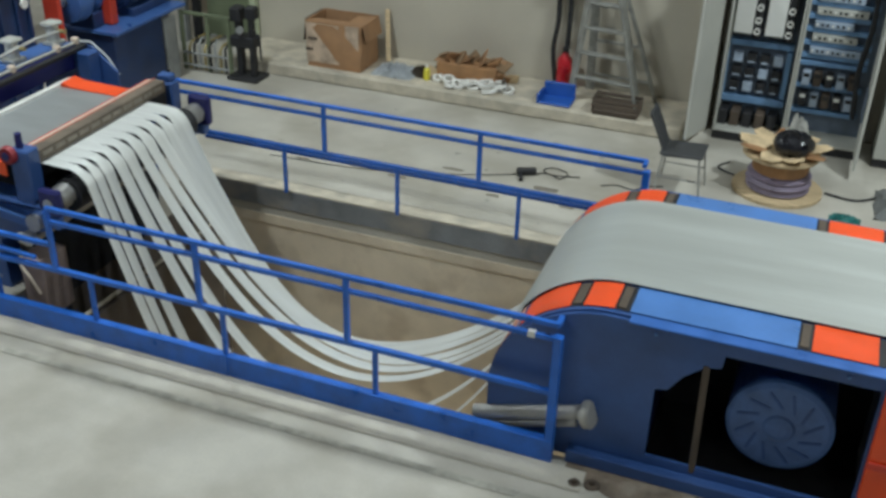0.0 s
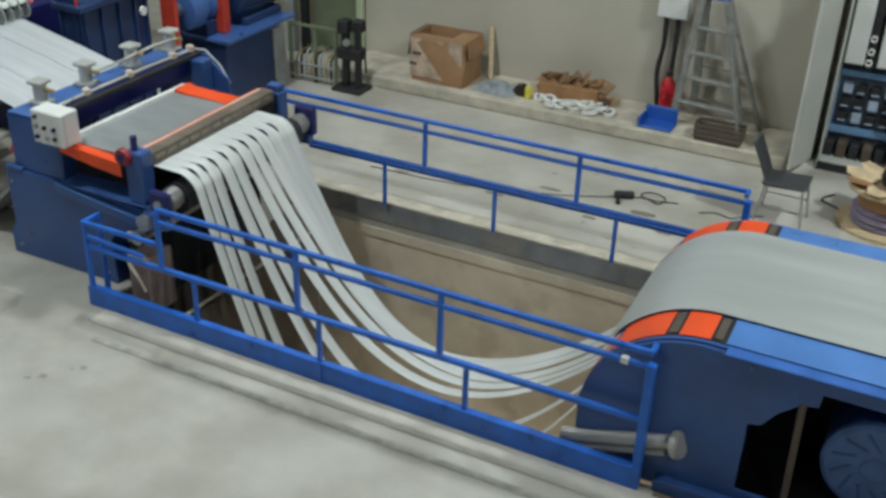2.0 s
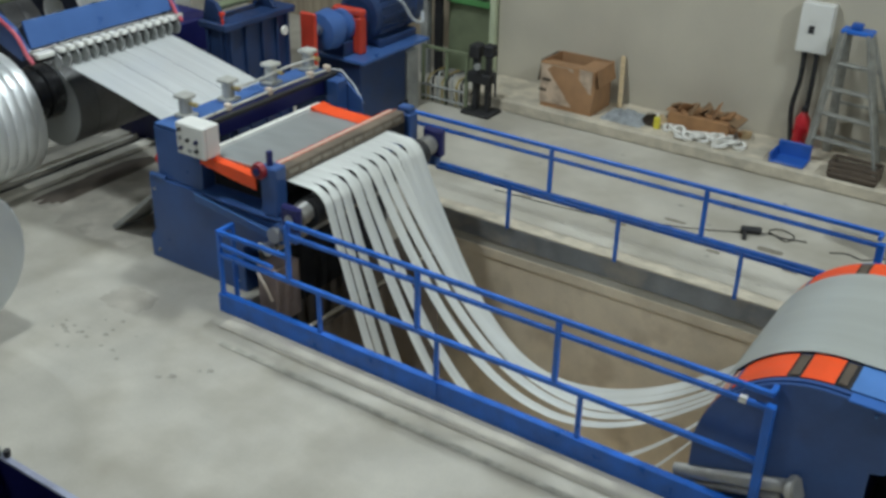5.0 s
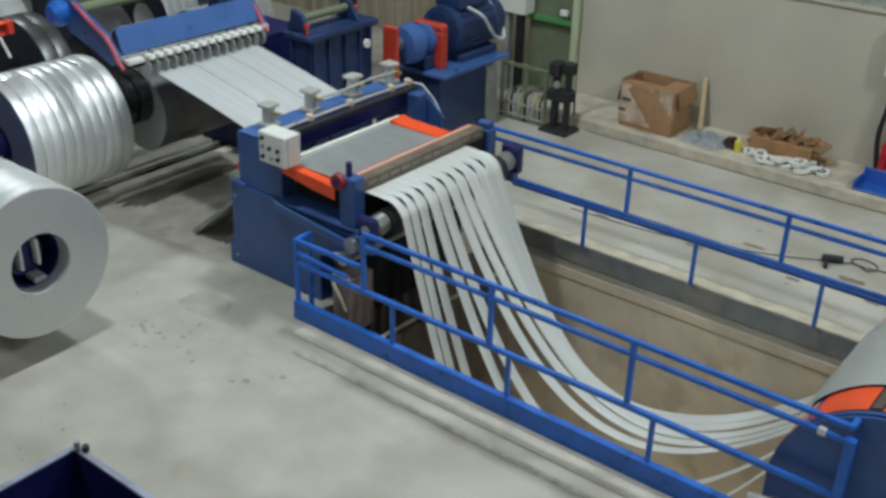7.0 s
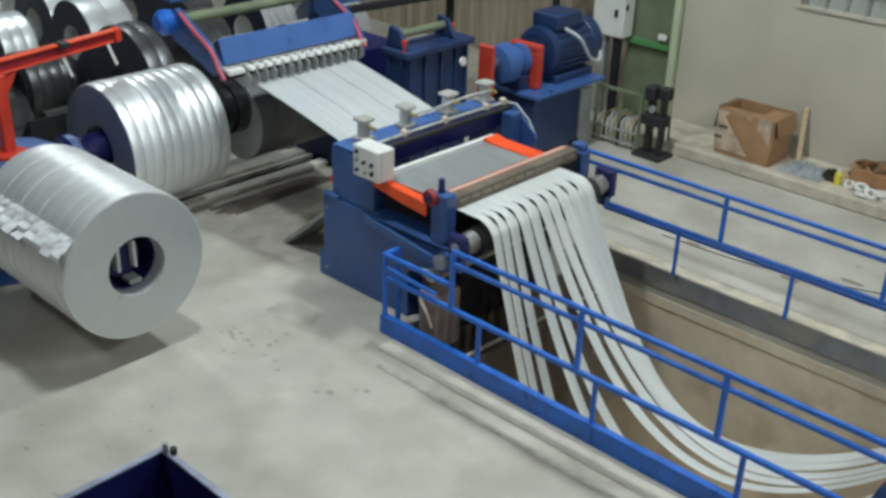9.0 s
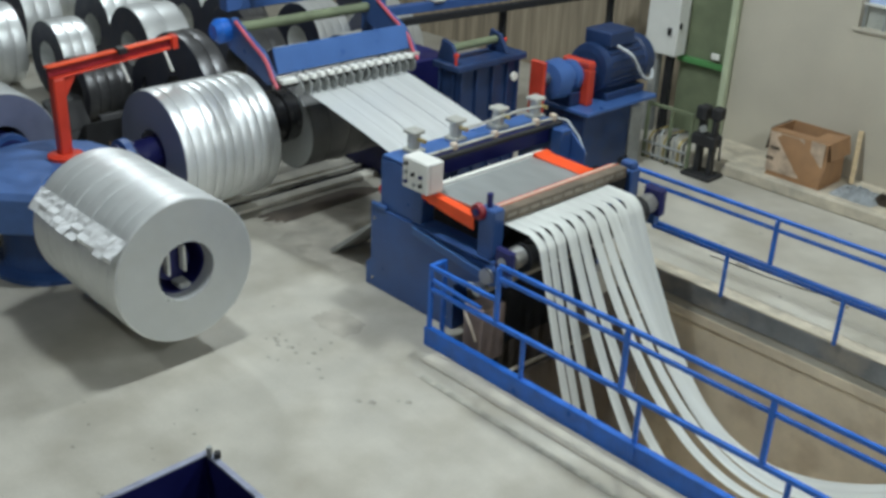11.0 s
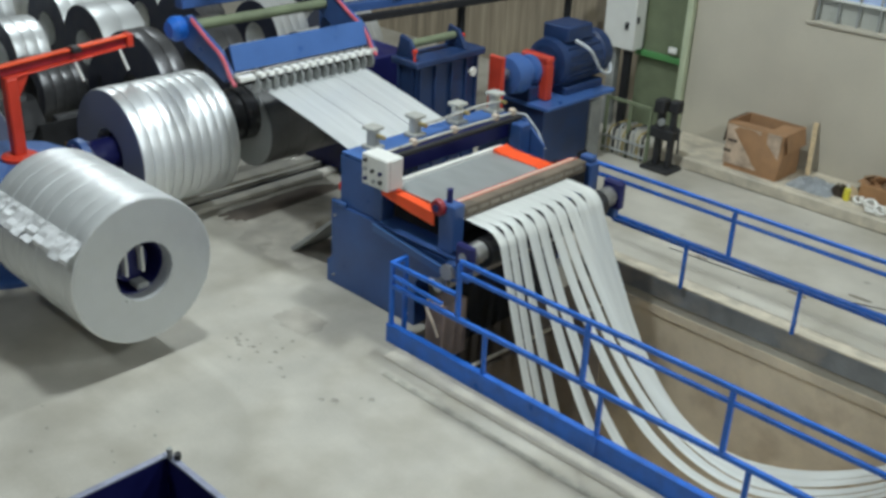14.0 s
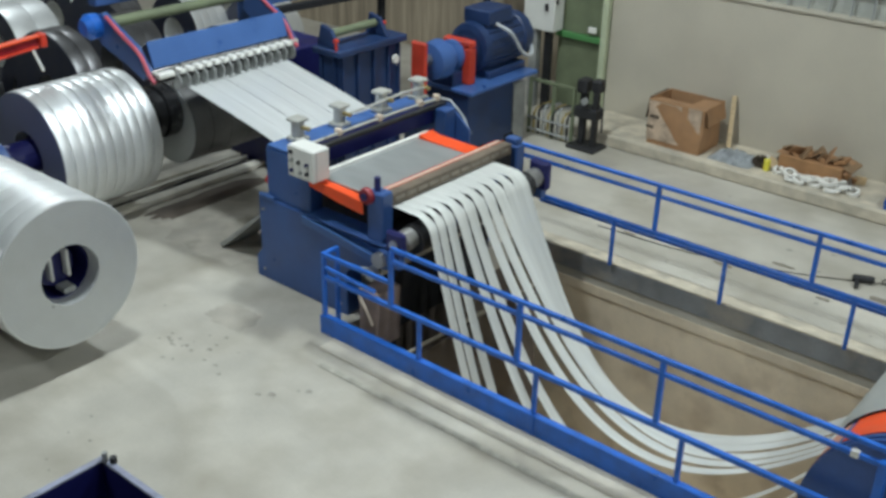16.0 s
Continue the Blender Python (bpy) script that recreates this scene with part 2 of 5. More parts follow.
def part(name, bm, mat, parent=None, label="", smooth=False):
    """Links a bmesh that is given in world places as one mesh under a thing or part."""
    me = bpy.data.meshes.new(name)
    if parent:
        bmesh.ops.translate(bm, vec=-place_of(parent), verts=bm.verts)
    bm.normal_update()
    if smooth:
        for e in bm.edges:
            e.smooth = not (len(e.link_faces) == 2 and e.calc_face_angle(0) > 0.6)
    bm.to_mesh(me)
    bm.free()
    me.materials.append(mat)
    if smooth:
        for p in me.polygons:
            p.use_smooth = True
    ob = new(name, me)
    ob.parent = parent
    if label:
        ob["label"] = label
    return ob


def again(ob, dx, dy, dz):
    """The same mesh once more as a part of the same thing, shifted."""
    o = ob.copy()
    scene.collection.objects.link(o)
    o.location = (ob.location[0] + dx, ob.location[1] + dy, ob.location[2] + dz)
    return o


def solid(name, bm, mat, label, category="", group="", kind="", origin=None, smooth=False):
    """A thing that is one mesh, with its origin at its base."""
    xs, ys, zs = zip(*[v.co for v in bm.verts])
    o = Vector(origin or ((min(xs) + max(xs)) / 2, (min(ys) + max(ys)) / 2, min(zs)))
    bmesh.ops.translate(bm, vec=-o, verts=bm.verts)
    ob = part(name, bm, mat, None, "", smooth)
    ob.location = o
    return tagged(ob, label, category, group, kind)


def box(x0, x1, y0, y1, z0, z1, bev=0.006, bm=None):
    t = bmesh.new()
    bmesh.ops.create_cube(t, size=1)
    for v in t.verts:
        v.co = Vector(((x0 + x1) / 2 + v.co.x * (x1 - x0), (y0 + y1) / 2 + v.co.y * (y1 - y0), (z0 + z1) / 2 + v.co.z * (z1 - z0)))
    if bev:
        bev = min(bev, 0.4 * min(abs(x1 - x0), abs(y1 - y0), abs(z1 - z0)))
        bmesh.ops.bevel(t, geom=t.edges[:], offset=bev, segments=1, affect="EDGES")
    return join(bm, t)


def join(bm, t):
    if bm is None:
        return t
    me = bpy.data.meshes.new("tmp")
    t.to_mesh(me)
    t.free()
    bm.from_mesh(me)
    bpy.data.meshes.remove(me)
    return bm


def rod(p0, p1, r, seg=16, r2=None, bm=None, bev=0.0):
    p0, p1 = Vector(p0), Vector(p1)
    t = bmesh.new()
    bmesh.ops.create_cone(t, cap_ends=True, segments=seg, radius1=r, radius2=r if r2 is None else r2, depth=(p1 - p0).length)
    if bev:
        bmesh.ops.bevel(t, geom=[e for e in t.edges if any(len(f.verts) > 4 for f in e.link_faces)], offset=bev, segments=2, affect="EDGES")
    bmesh.ops.transform(t, matrix=Matrix.Translation((p0 + p1) / 2) @ (p1 - p0).to_track_quat("Z", "Y").to_matrix().to_4x4(), verts=t.verts)
    return join(bm, t)


def beam(p0, p1, w, h, bev=0.004, bm=None):
    """A bar of rectangular section between two points; h is its upright side."""
    p0, p1 = Vector(p0), Vector(p1)
    d = (p1 - p0)
    side = d.cross(Vector((0, 0, 1)))
    if side.length < 1e-6:
        side = Vector((1, 0, 0))
    side.normalize()
    up = side.cross(d).normalized()
    t = box(-0.5 * w, 0.5 * w, -0.5 * d.length, 0.5 * d.length, -0.5 * h, 0.5 * h, bev)
    m = Matrix((side, d.normalized(), up)).transposed().to_4x4()
    bmesh.ops.transform(t, matrix=Matrix.Translation((p0 + p1) / 2) @ m, verts=t.verts)
    return join(bm, t)


def prism(points, axis, a, b, bev=0.006, bm=None):
    """A flat outline drawn out from a to b along an axis. Points are (x, z) for y, (y, z) for x, (x, y) for z."""
    t = bmesh.new()
    put = {"y": lambda p, c: (p[0], c, p[1]), "x": lambda p, c: (c, p[0], p[1]), "z": lambda p, c: (p[0], p[1], c)}[axis]
    lo, hi = [t.verts.new(put(p, a)) for p in points], [t.verts.new(put(p, b)) for p in points]
    t.faces.new(lo)
    t.faces.new(hi[::-1])
    n = len(points)
    for i in range(n):
        t.faces.new((lo[i], hi[i], hi[(i + 1) % n], lo[(i + 1) % n]))
    bmesh.ops.recalc_face_normals(t, faces=t.faces[:])
    if bev:
        bmesh.ops.bevel(t, geom=t.edges[:], offset=bev, segments=1, affect="EDGES")
    return join(bm, t)


def sheet_rows(rows, thick):
    """A thin sheet from rows of two points (near, far)."""
    t = bmesh.new()
    rows = [(Vector(a), Vector(b)) for a, b in rows]
    under = []
    for k, (a, b) in enumerate(rows):
        n = (b - a).cross(rows[min(len(rows) - 1, k + 1)][0] - rows[max(0, k - 1)][0]).normalized()
        if n.z < -1e-3 or (abs(n.z) <= 1e-3 and n.x < 0):
            n = -n
        under.append((a - n * thick, b - n * thick))
    up, lo = [[[t.verts.new(p) for p in r] for r in g] for g in (rows, under)]
    for k in range(len(rows) - 1):
        t.faces.new((up[k][0], up[k + 1][0], up[k + 1][1], up[k][1]))
        t.faces.new((lo[k][1], lo[k + 1][1], lo[k + 1][0], lo[k][0]))
        t.faces.new((up[k][0], lo[k][0], lo[k + 1][0], up[k + 1][0]))
        t.faces.new((up[k][1], up[k + 1][1], lo[k + 1][1], lo[k][1]))
    t.faces.new((up[0][0], up[0][1], lo[0][1], lo[0][0]))
    t.faces.new((up[-1][1], up[-1][0], lo[-1][0], lo[-1][1]))
    return t


def ribbon(path, y0, y1, thick, bm=None):
    """A strip of sheet that follows a path of (x, z) between two widths."""
    return join(bm, sheet_rows([((x, y0, z), (x, y1, z)) for x, z in path], thick))


def pipe(points, r, seg=8, bm=None):
    """A bent round bar or hose through points."""
    t = bmesh.new()
    pts = [Vector(p) for p in points]
    rings = []
    ref = Vector((0.31, 0.17, 0.93)).normalized()
    for i, p in enumerate(pts):
        d = (pts[min(len(pts) - 1, i + 1)] - pts[max(0, i - 1)]).normalized()
        u = d.cross(ref).normalized()
        v = d.cross(u)
        rings.append([t.verts.new(p + r * (math.cos(a) * u + math.sin(a) * v)) for a in [2 * math.pi * k / seg for k in range(seg)]])
    for a, b in zip(rings, rings[1:]):
        for k in range(seg):
            t.faces.new((a[k], a[(k + 1) % seg], b[(k + 1) % seg], b[k]))
    t.faces.new(rings[0][::-1])
    t.faces.new(rings[-1])
    return join(bm, t)


def lathe(profile, origin, axis, seg=64, closed=False, bm=None):
    """Turns a profile of (distance along the axis, radius) round an axis through origin."""
    t = bmesh.new()
    q = Vector(axis).to_track_quat("Z", "Y").to_matrix()
    rings = []
    for d, r in profile:
        rings.append([t.verts.new(Vector(origin) + q @ Vector((r * math.cos(a), r * math.sin(a), d))) for a in [2 * math.pi * k / seg for k in range(seg)]])
    pairs = list(zip(rings, rings[1:])) + ([(rings[-1], rings[0])] if closed else [])
    for a, b in pairs:
        for k in range(seg):
            t.faces.new((a[k], a[(k + 1) % seg], b[(k + 1) % seg], b[k]))
    if not closed:
        t.faces.new(rings[0][::-1])
        t.faces.new(rings[-1])
    bmesh.ops.recalc_face_normals(t, faces=t.faces[:])
    return join(bm, t)


def smooth_path(points, n=40):
    """A Catmull-Rom curve through points."""
    pts = [Vector(p) for p in points]
    pts = [2 * pts[0] - pts[1]] + pts + [2 * pts[-1] - pts[-2]]
    out = []
    m = len(pts) - 3
    for i in range(n + 1):
        u = i / n * m
        k = min(int(u), m - 1)
        f = u - k
        a, b, c, d = pts[k:k + 4]
        out.append(0.5 * (2 * b + (c - a) * f + (2 * a - 5 * b + 4 * c - d) * f ** 2 + (3 * b - a - 3 * c + d) * f ** 3))
    return out


# ---- floor, pit and walls ----
PX0, PX1, PY0, PY1, PZ = 0.06, 4.9, 0.06, 2.80, -2.6   # the looping pit
X0, X1, Y0, Y1 = -16.0, 15.0, -13.0, 6.6
WX0, WX1, WZ0, WZ1 = 0.30, 2.9, 1.97, 3.1                # the barred window

bm = bmesh.new()
for a in ((X0, PX0, Y0, Y1 + 1.5), (PX1, X1, Y0, Y1 + 1.5), (PX0, PX1, Y0, PY0), (PX0, PX1, PY1, Y1 + 1.5)):
    box(a[0], a[1], a[2], a[3], -0.3, 0.0, 0, bm)
floor = solid("floor", bm, M_FLOOR, "pale grey worn concrete workshop floor with stains", "floor", kind="structure", origin=(0, 0, 0))

pit = thing("pit", 2.6, 1.4, PZ, "deep tan concrete looping pit with a steel lip", "pit", kind="structure")
part("pit_floor", box(PX0 - 0.3, PX1 + 0.3, PY0 - 0.3, PY1 + 0.3, PZ - 0.2, PZ, 0), M_PIT, pit)
part("pit_wall", box(PX0 - 0.3, PX1 + 0.3, PY1, PY1 + 0.3, PZ, -0.302, 0), M_PIT, pit)
part("pit_wall", box(PX0 - 0.3, PX1 + 0.3, PY0 - 0.3, PY0, PZ, -0.302, 0), M_PIT, pit)
# This end wall's colour holds the shade that lies below the stand
part("pit_wall", box(PX0 - 0.3, PX0, PY0 + 0.002, PY1 - 0.002, PZ, -0.302, 0), M_DARKPIT, pit, "end wall coloured dark for the shade under the stand")
part("pit_wall", box(PX1, PX1 + 0.3, PY0 + 0.002, PY1 - 0.002, PZ, -0.302, 0), M_PIT, pit)
part("lip", box(PX0, PX1, PY1 - 0.02, PY1 - 0.004, -0.17, 0.04), M_LIP, pit, "grey-blue steel lip plate")
part("lip_flange", box(PX0, PX1, PY1 - 0.022, PY1 + 0.05, 0.042, 0.054, 0.003), M_EDGE, pit, "pale dusty flange")
part("ledge", box(PX0, PX1, PY1 - 0.022, PY1 - 0.003, -0.37, -0.26, 0.008), M_PIT, pit)
part("cross_bar", rod((0.66, 0.2, -0.1), (0.76, 2.2, -0.1), 0.018, 10), M_EDGE, pit, "pale steel bar across the pit")
# Apron colour includes the pit shade behind the hanging strips
part("apron", prism([(0.70, -0.13), (0.74, -0.13), (0.86, -2.59), (0.82, -2.59)], "y", 0.1, 2.2, 0), M_DARKPIT, pit, "apron plate coloured dark for the shade in the pit")

solid("trim", box(0.15, 5.0, -0.24, -0.04, 0.001, 0.014, 0.005), M_BAND, "rough pale mortar band along the pit edge", "trim", kind="structure")
solid("trim", box(0.35, 5.0, -0.44, -0.38, 0.001, 0.006, 0.002), M_GROOVE, "grey stained joint in the concrete along the pit", "trim", kind="structure")
solid("trim", box(0.06, 5.0, PY1 + 0.10, PY1 + 0.24, 0.001, 0.012, 0.004), M_EDGE, "pale mortar band along the pit edge", "trim", kind="structure")

wn = thing("wall_north", 5, Y1, 0, "beige-grey painted plaster wall of the hall", "wall", kind="structure")
for a in ((-1.25, WX0, 0, CEIL), (WX1, X1, 0, CEIL), (WX0, WX1, 0, WZ0), (WX0, WX1, WZ1, CEIL)):
    part("wall_panel", box(a[0], a[1], Y1, Y1 + 0.25, a[2], a[3], 0), M_WALL, wn)
solid("wall_recess", box(X0, -1.25, Y1 + 1.0, Y1 + 1.25, 0, CEIL, 0), M_TAN, "dim tan wall behind the green doorway", "wall", kind="structure")
solid("wall_return", box(-1.25, -1.13, Y1 + 0.252, Y1 + 1.0, 0, CEIL, 0), M_WALL, "pale wall return at the doorway", "wall", kind="structure")
# Unseen walls and ceiling, added to enclose the hall and its light
solid("wall_south", box(X0, X1, Y0 - 0.25, Y0, 0, CEIL, 0), M_WALL2, "unseen grey hall wall added to close in the light", "wall", kind="structure")
solid("wall_west", box(X0 - 0.25, X0, Y0, Y1 + 1.25, 0, CEIL, 0), M_WALL2, "unseen grey hall wall added to close in the light", "wall", kind="structure")
solid("wall_east", box(X1, X1 + 0.25, Y0, Y1 + 0.25, 0, CEIL, 0), M_WALL2, "unseen grey hall wall added to close in the light", "wall", kind="structure")
solid("ceiling", box(X0, X1, Y0, Y1 + 1.25, CEIL, CEIL + 0.2, 0), M_WALL2, "unseen grey hall ceiling added to close in the light", "ceiling", kind="structure")
solid("plinth", box(-1.2, 4.60, 5.72, Y1 - 0.002, 0.001, 0.16, 0.02), M_EDGE, "low concrete plinth along the wall", "plinth", kind="structure")
pl = thing("pilaster", 4.68, 6.3, 0, "pale wall pilaster with a thin conduit beside the cabinets", "pilaster", kind="structure")
part("column", box(4.60, 4.80, 6.20, Y1 - 0.002, 0.001, CEIL - 0.01, 0.006), M_WALL, pl)
part("conduit", rod((4.64, 6.17, 0.05), (4.64, 6.17, 3.2), 0.014, 8), M_EDGE, pl, "pale conduit pipe")
part("clip", box(4.62, 4.66, 6.15, 6.2, 0.98, 1.02), M_GREY, pl)

# window with bars
w = thing("window_1", 1.6, Y1, WZ0, "barred hall window high in the wall", "window", kind="structure")
part("window_sill", box(WX0 - 0.05, WX1 + 0.05, Y1 - 0.03, Y1 + 0.2, WZ0 - 0.03, WZ0 - 0.001, 0.004), M_WALL, w)
bar = part("bar", box(WX0 + 0.02, WX0 + 0.045, Y1 + 0.05, Y1 + 0.075, WZ0, WZ1, 0.003), M_GREY, w)
for k in range(1, 11):
    again(bar, 0.25 * k, 0, 0)
part("mid_frame", box(WX0, WX1, Y1 + 0.045, Y1 + 0.08, WZ0 + 0.27, WZ0 + 0.30, 0.003), M_WHITE, w)
pane = part("pane", box(WX0, WX1, Y1 + 0.12, Y1 + 0.13, WZ0, WZ0 + 0.27, 0), M_FROST, w, "grey frosted pane")
part("pane", box(WX0, WX1, Y1 + 0.12, Y1 + 0.13, WZ0 + 0.28, WZ1, 0), M_SKYPANE, w, "pane coloured pale blue for the daylight outside")


# ---- guard rails ----
def guard_rail(y, label, near):
    g = thing("guard_rail", 2.4, y, 0, label, "guard rail", "pit guard rails")
    xe = 4.72
    top = 1.10 if near else 1.06
    s = 1 if near else -1
    part("top_rail", beam((0.78 if near else -0.05, y, top - 0.018), (xe, y, top - 0.018), 0.036, 0.036), M_RAIL, g)
    part("second_rail", beam((0.78 if near else -0.05, y, top - 0.125), (xe, y, top - 0.125), 0.034, 0.034), M_RAIL, g)
    part("middle_rail", beam((0.0 if near else 0.30, y, 0.555), (xe, y, 0.555), 0.04, 0.04), M_RAIL, g)
    if not near:
        part("under_rail", beam((0.34, y + 0.03, 0.49), (xe, y + 0.03, 0.49), 0.03, 0.03), M_RAIL, g)
    ux = (0.78, 2.06, 3.24) if near else (1.68, 3.23)
    up = part("upper_post", box(ux[0] - 0.02, ux[0] + 0.02, y - 0.02, y + 0.02, 0.575 if near else 0.575, top - 0.035), M_RAIL, g)
    for x in ux[1:]:
        again(up, x - ux[0], 0, 0)
    lx = (1.09, 2.24, 3.45) if near else (1.24, 2.43, 3.62)
    low = part("lower_post", box(lx[0] - 0.018, lx[0] + 0.018, y - 0.018, y + 0.018, 0.012 if near else 0.055, 0.535), M_RAIL, g)
    for x in lx[1:]:
        again(low, x - lx[0], 0, 0)
    part("end_post", box(xe - 0.03, xe + 0.03, y - 0.03, y + 0.03, 0.0 if near else 0.055, top - 0.1), M_RAIL, g)
    part("corner_rail", beam((xe - 0.01, y, top - 0.02), (xe - 0.01, y + 0.10 * s, top - 0.02), 0.036, 0.036), M_RAIL, g)
    if near:
        part("end_post", box(-0.02, 0.02, y - 0.02, y + 0.02, 0.0, 0.79), M_RAIL, g)
        part("end_post", box(-0.02, 0.02, y + 0.14, y + 0.18, 0.014, 0.75), M_RAIL, g)
        part("short_rail", beam((0.02, y, 0.77), (0.76, y, 0.77), 0.036, 0.036), M_RAIL, g)
        part("short_rail", beam((0.02, y, 0.65), (0.60, y, 0.62), 0.032, 0.032), M_RAIL, g)
        part("return_rail", beam((0, y + 0.02, 0.77), (0, y + 0.18, 0.77), 0.036, 0.036), M_RAIL, g)
        for a, b in ((-0.03, 2.245), (2.255, xe + 0.03)):
            tb = part("toe_board", box(a, b, y - 0.035, y - 0.021, 0.0, 0.18, 0.003), M_RAIL, g)
            part("flange", box(a, b, y - 0.02, y + 0.03, 0.165, 0.178, 0.003), M_RAIL, tb)
        part("joint_strap", box(2.225, 2.275, y - 0.048, y - 0.036, 0.005, 0.2, 0.003), M_RAIL, g)
        part("tape", box(4.52, 4.57, y - 0.021, y + 0.021, 0.955, 1.0, 0.004), M_PLASTIC, g, "scrap of white tape")
    return g


guard_rail(0.0, "bright blue painted steel guard rail with toe board", True)
guard_rail(2.74, "bright blue painted steel guard rail at the far pit edge", False)

# ---- slit strips hanging in the pit ----
SY0, SY1 = 0.48, 1.90
CUTS = [0.48, 0.585, 0.695, 0.83, 0.975, 1.12, 1.262, 1.40, 1.555, 1.70, 1.90]
SAGS = [-2.40, -2.40, -2.10, -1.30, -0.98, -0.66, -0.62, -0.63, -0.70, -0.75]
POWERS = [1.8, 1.8, 1.85, 2.0, 2.2, 2.15, 2.1, 2.05, 2.1, 2.15]
LOWS = [2.55, 2.55, 2.6, 2.7, 2.7, 2.68, 2.75, 2.75, 2.52, 2.40]
SLITS = [0.004, 0.009, 0.011, 0.021, 0.010, 0.021, 0.010, 0.017, 0.006, 0.003, 0.0]   # half widths below the crown


def strip_path(sag, low, p):
    out = [(0.30, 1.165), (0.42, 1.168), (0.52, 1.165)]
    out += [(0.60 + 0.20 * math.sin(a), 0.965 + 0.20 * math.cos(a)) for a in [radians(8 + 58 * k / 7) for k in range(8)]]
    xa, za = out[-1]
    for k in range(1, 41):
        x = xa + (low - xa) * (k / 40) ** 1.5
        out.append((x, sag + (za - sag) * ((low - x) / (low - xa)) ** p))
    xb, zb = 4.33, 0.42
    for k in range(1, 31):
        x = low + (xb - low) * (1 - (1 - k / 30) ** 1.25)
        out.append((x, sag + (zb - sag) * ((x - low) / (xb - low)) ** 1.85))
    for k in range(1, 4):
        a = radians(4 + 14 * k / 3)
        out.append((5.15 - 0.83 * math.cos(a), 0.42 + 0.80 * math.sin(a)))
    return out


for i in range(10):
    path = strip_path(SAGS[i], LOWS[i], POWERS[i])
    n = len(path)
    rows = []
    for k, (x, z) in enumerate(path):
        f = max(0, k / (n - 1) - 0.3) / 0.7
        crown = (0.001, 0.001, 0.001, 0.009, 0.019, 0.021, 0.018, 0.010)[k] if k < 8 else 0.0
        spread = min(1, max(0, (k - 5) / 8))
        gap0, gap1 = (max(crown if 0 < j < 10 else 0.001, SLITS[j] * spread) for j in (i, i + 1))
        edge = [y + (0.50 + (y - SY0) * 0.8 - y) * f for y in (CUTS[i], CUTS[i + 1])]
        rows.append(((x, edge[0] + gap0, z), (x, edge[1] - gap1, z)))
    bm = sheet_rows(rows, 0.003)
    solid("steel_strip", bm, M_GALV, "wide slit galvanised steel strip sagging into the pit" if i == 9 else "narrow slit galvanised steel strip sagging into the pit", "steel strip", "slit strips", smooth=True)

# ---- arched entry table at the head of the pit ----
ARC = [(5.15 - 0.8 * math.cos(a), 0.40 + 0.78 * math.sin(a)) for a in [math.pi / 2 * k / 24 for k in range(25)]]
XE = 9.6
LT_DX = 0.12


def arch_at(x):
    if x >= 5.15:
        return 1.18
    return 0.40 + 0.78 * math.sqrt(max(0, 1 - ((5.15 - x) / 0.8) ** 2))


def arch_strip(x0, x1, y0, y1, lift, n=8):
    return ribbon([(x0 + (x1 - x0) * k / n, arch_at(x0 + (x1 - x0) * k / n) + lift) for k in range(n + 1)], y0, y1, 0.004)


lt = thing("loop_table", 6.6, 1.04, 0, "blue entry table with an arched nose and orange-edged deck", "machine")
deck = [(x, z) for x, z in ARC] + [(XE, 1.18), (XE, 1.10), (5.15, 1.10)] + [(5.15 - 0.72 * math.cos(a), 0.40 + 0.70 * math.sin(a)) for a in [math.pi / 2 * (23 - k) / 24 for k in range(24)]]
part("deck", prism(deck, "y", 0.13, 1.97, 0), M_BLUE, lt)
# near side plate with a cut opening, made of pieces round it
SIDE_A = [(4.36, 0.0), (4.36, 0.42)] + [(x + 0.0, z - 0.015) for x, z in ARC[1:]] + [(5.46, 1.165), (5.46, 0.0)]
part("side_plate", prism(SIDE_A, "y", 0.10, 0.128, 0), M_BLUE, lt)
part("side_plate", prism([(5.46, 0.70), (5.54, 0.72), (5.62, 0.84), (5.74, 0.945), (5.84, 0.965), (5.85, 1.06), (6.74, 1.06), (6.74, 1.165), (5.46, 1.165)], "y", 0.10, 0.128, 0), M_BLUE, lt)
part("side_plate", box(6.74, XE, 0.10, 0.128, 0.0, 1.165, 0), M_BLUE, lt)
part("side_plate", box(5.46, 6.74, 0.10, 0.128, 0.0, 0.16, 0), M_BLUE, lt)
part("side_plate", prism(SIDE_A[:-2] + [(XE, 1.165), (XE, 0.0)], "y", 1.972, 2.0, 0.003), M_BLUE, lt)
part("top_flange", box(5.25, XE, 0.06, 0.16, 1.167, 1.182, 0.004), M_FLANGE, lt, "worn blue flange")
part("base_channel", box(4.95, XE, 0.02, 0.098, 0.001, 0.10, 0.006), M_BLUE, lt)
# Black rear wall and floor paint the shade inside the drive bay
part("rear_wall", box(5.40, 6.80, 0.95, 0.98, 0.0, 1.1, 0), M_DARK, lt, "black panel painting the shade inside the drive bay")
part("bay_floor", box(5.44, 6.79, 0.16, 0.94, 0.002, 0.03, 0), M_DARK, lt, "black floor sheet painting the shade in the drive bay")
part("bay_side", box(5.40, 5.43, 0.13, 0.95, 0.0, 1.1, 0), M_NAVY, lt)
part("nose_plate", prism([(x, z) for x, z in ARC[:10]] + [(x + 0.05, z) for x, z in ARC[9::-1]], "y", 0.14, 1.96, 0), M_BLUE, lt)
part("rod", rod((5.77, 0.11, 0.12), (5.75, 0.11, 0.96), 0.022, 10), M_BROWN, lt, "tarnished steel rod")
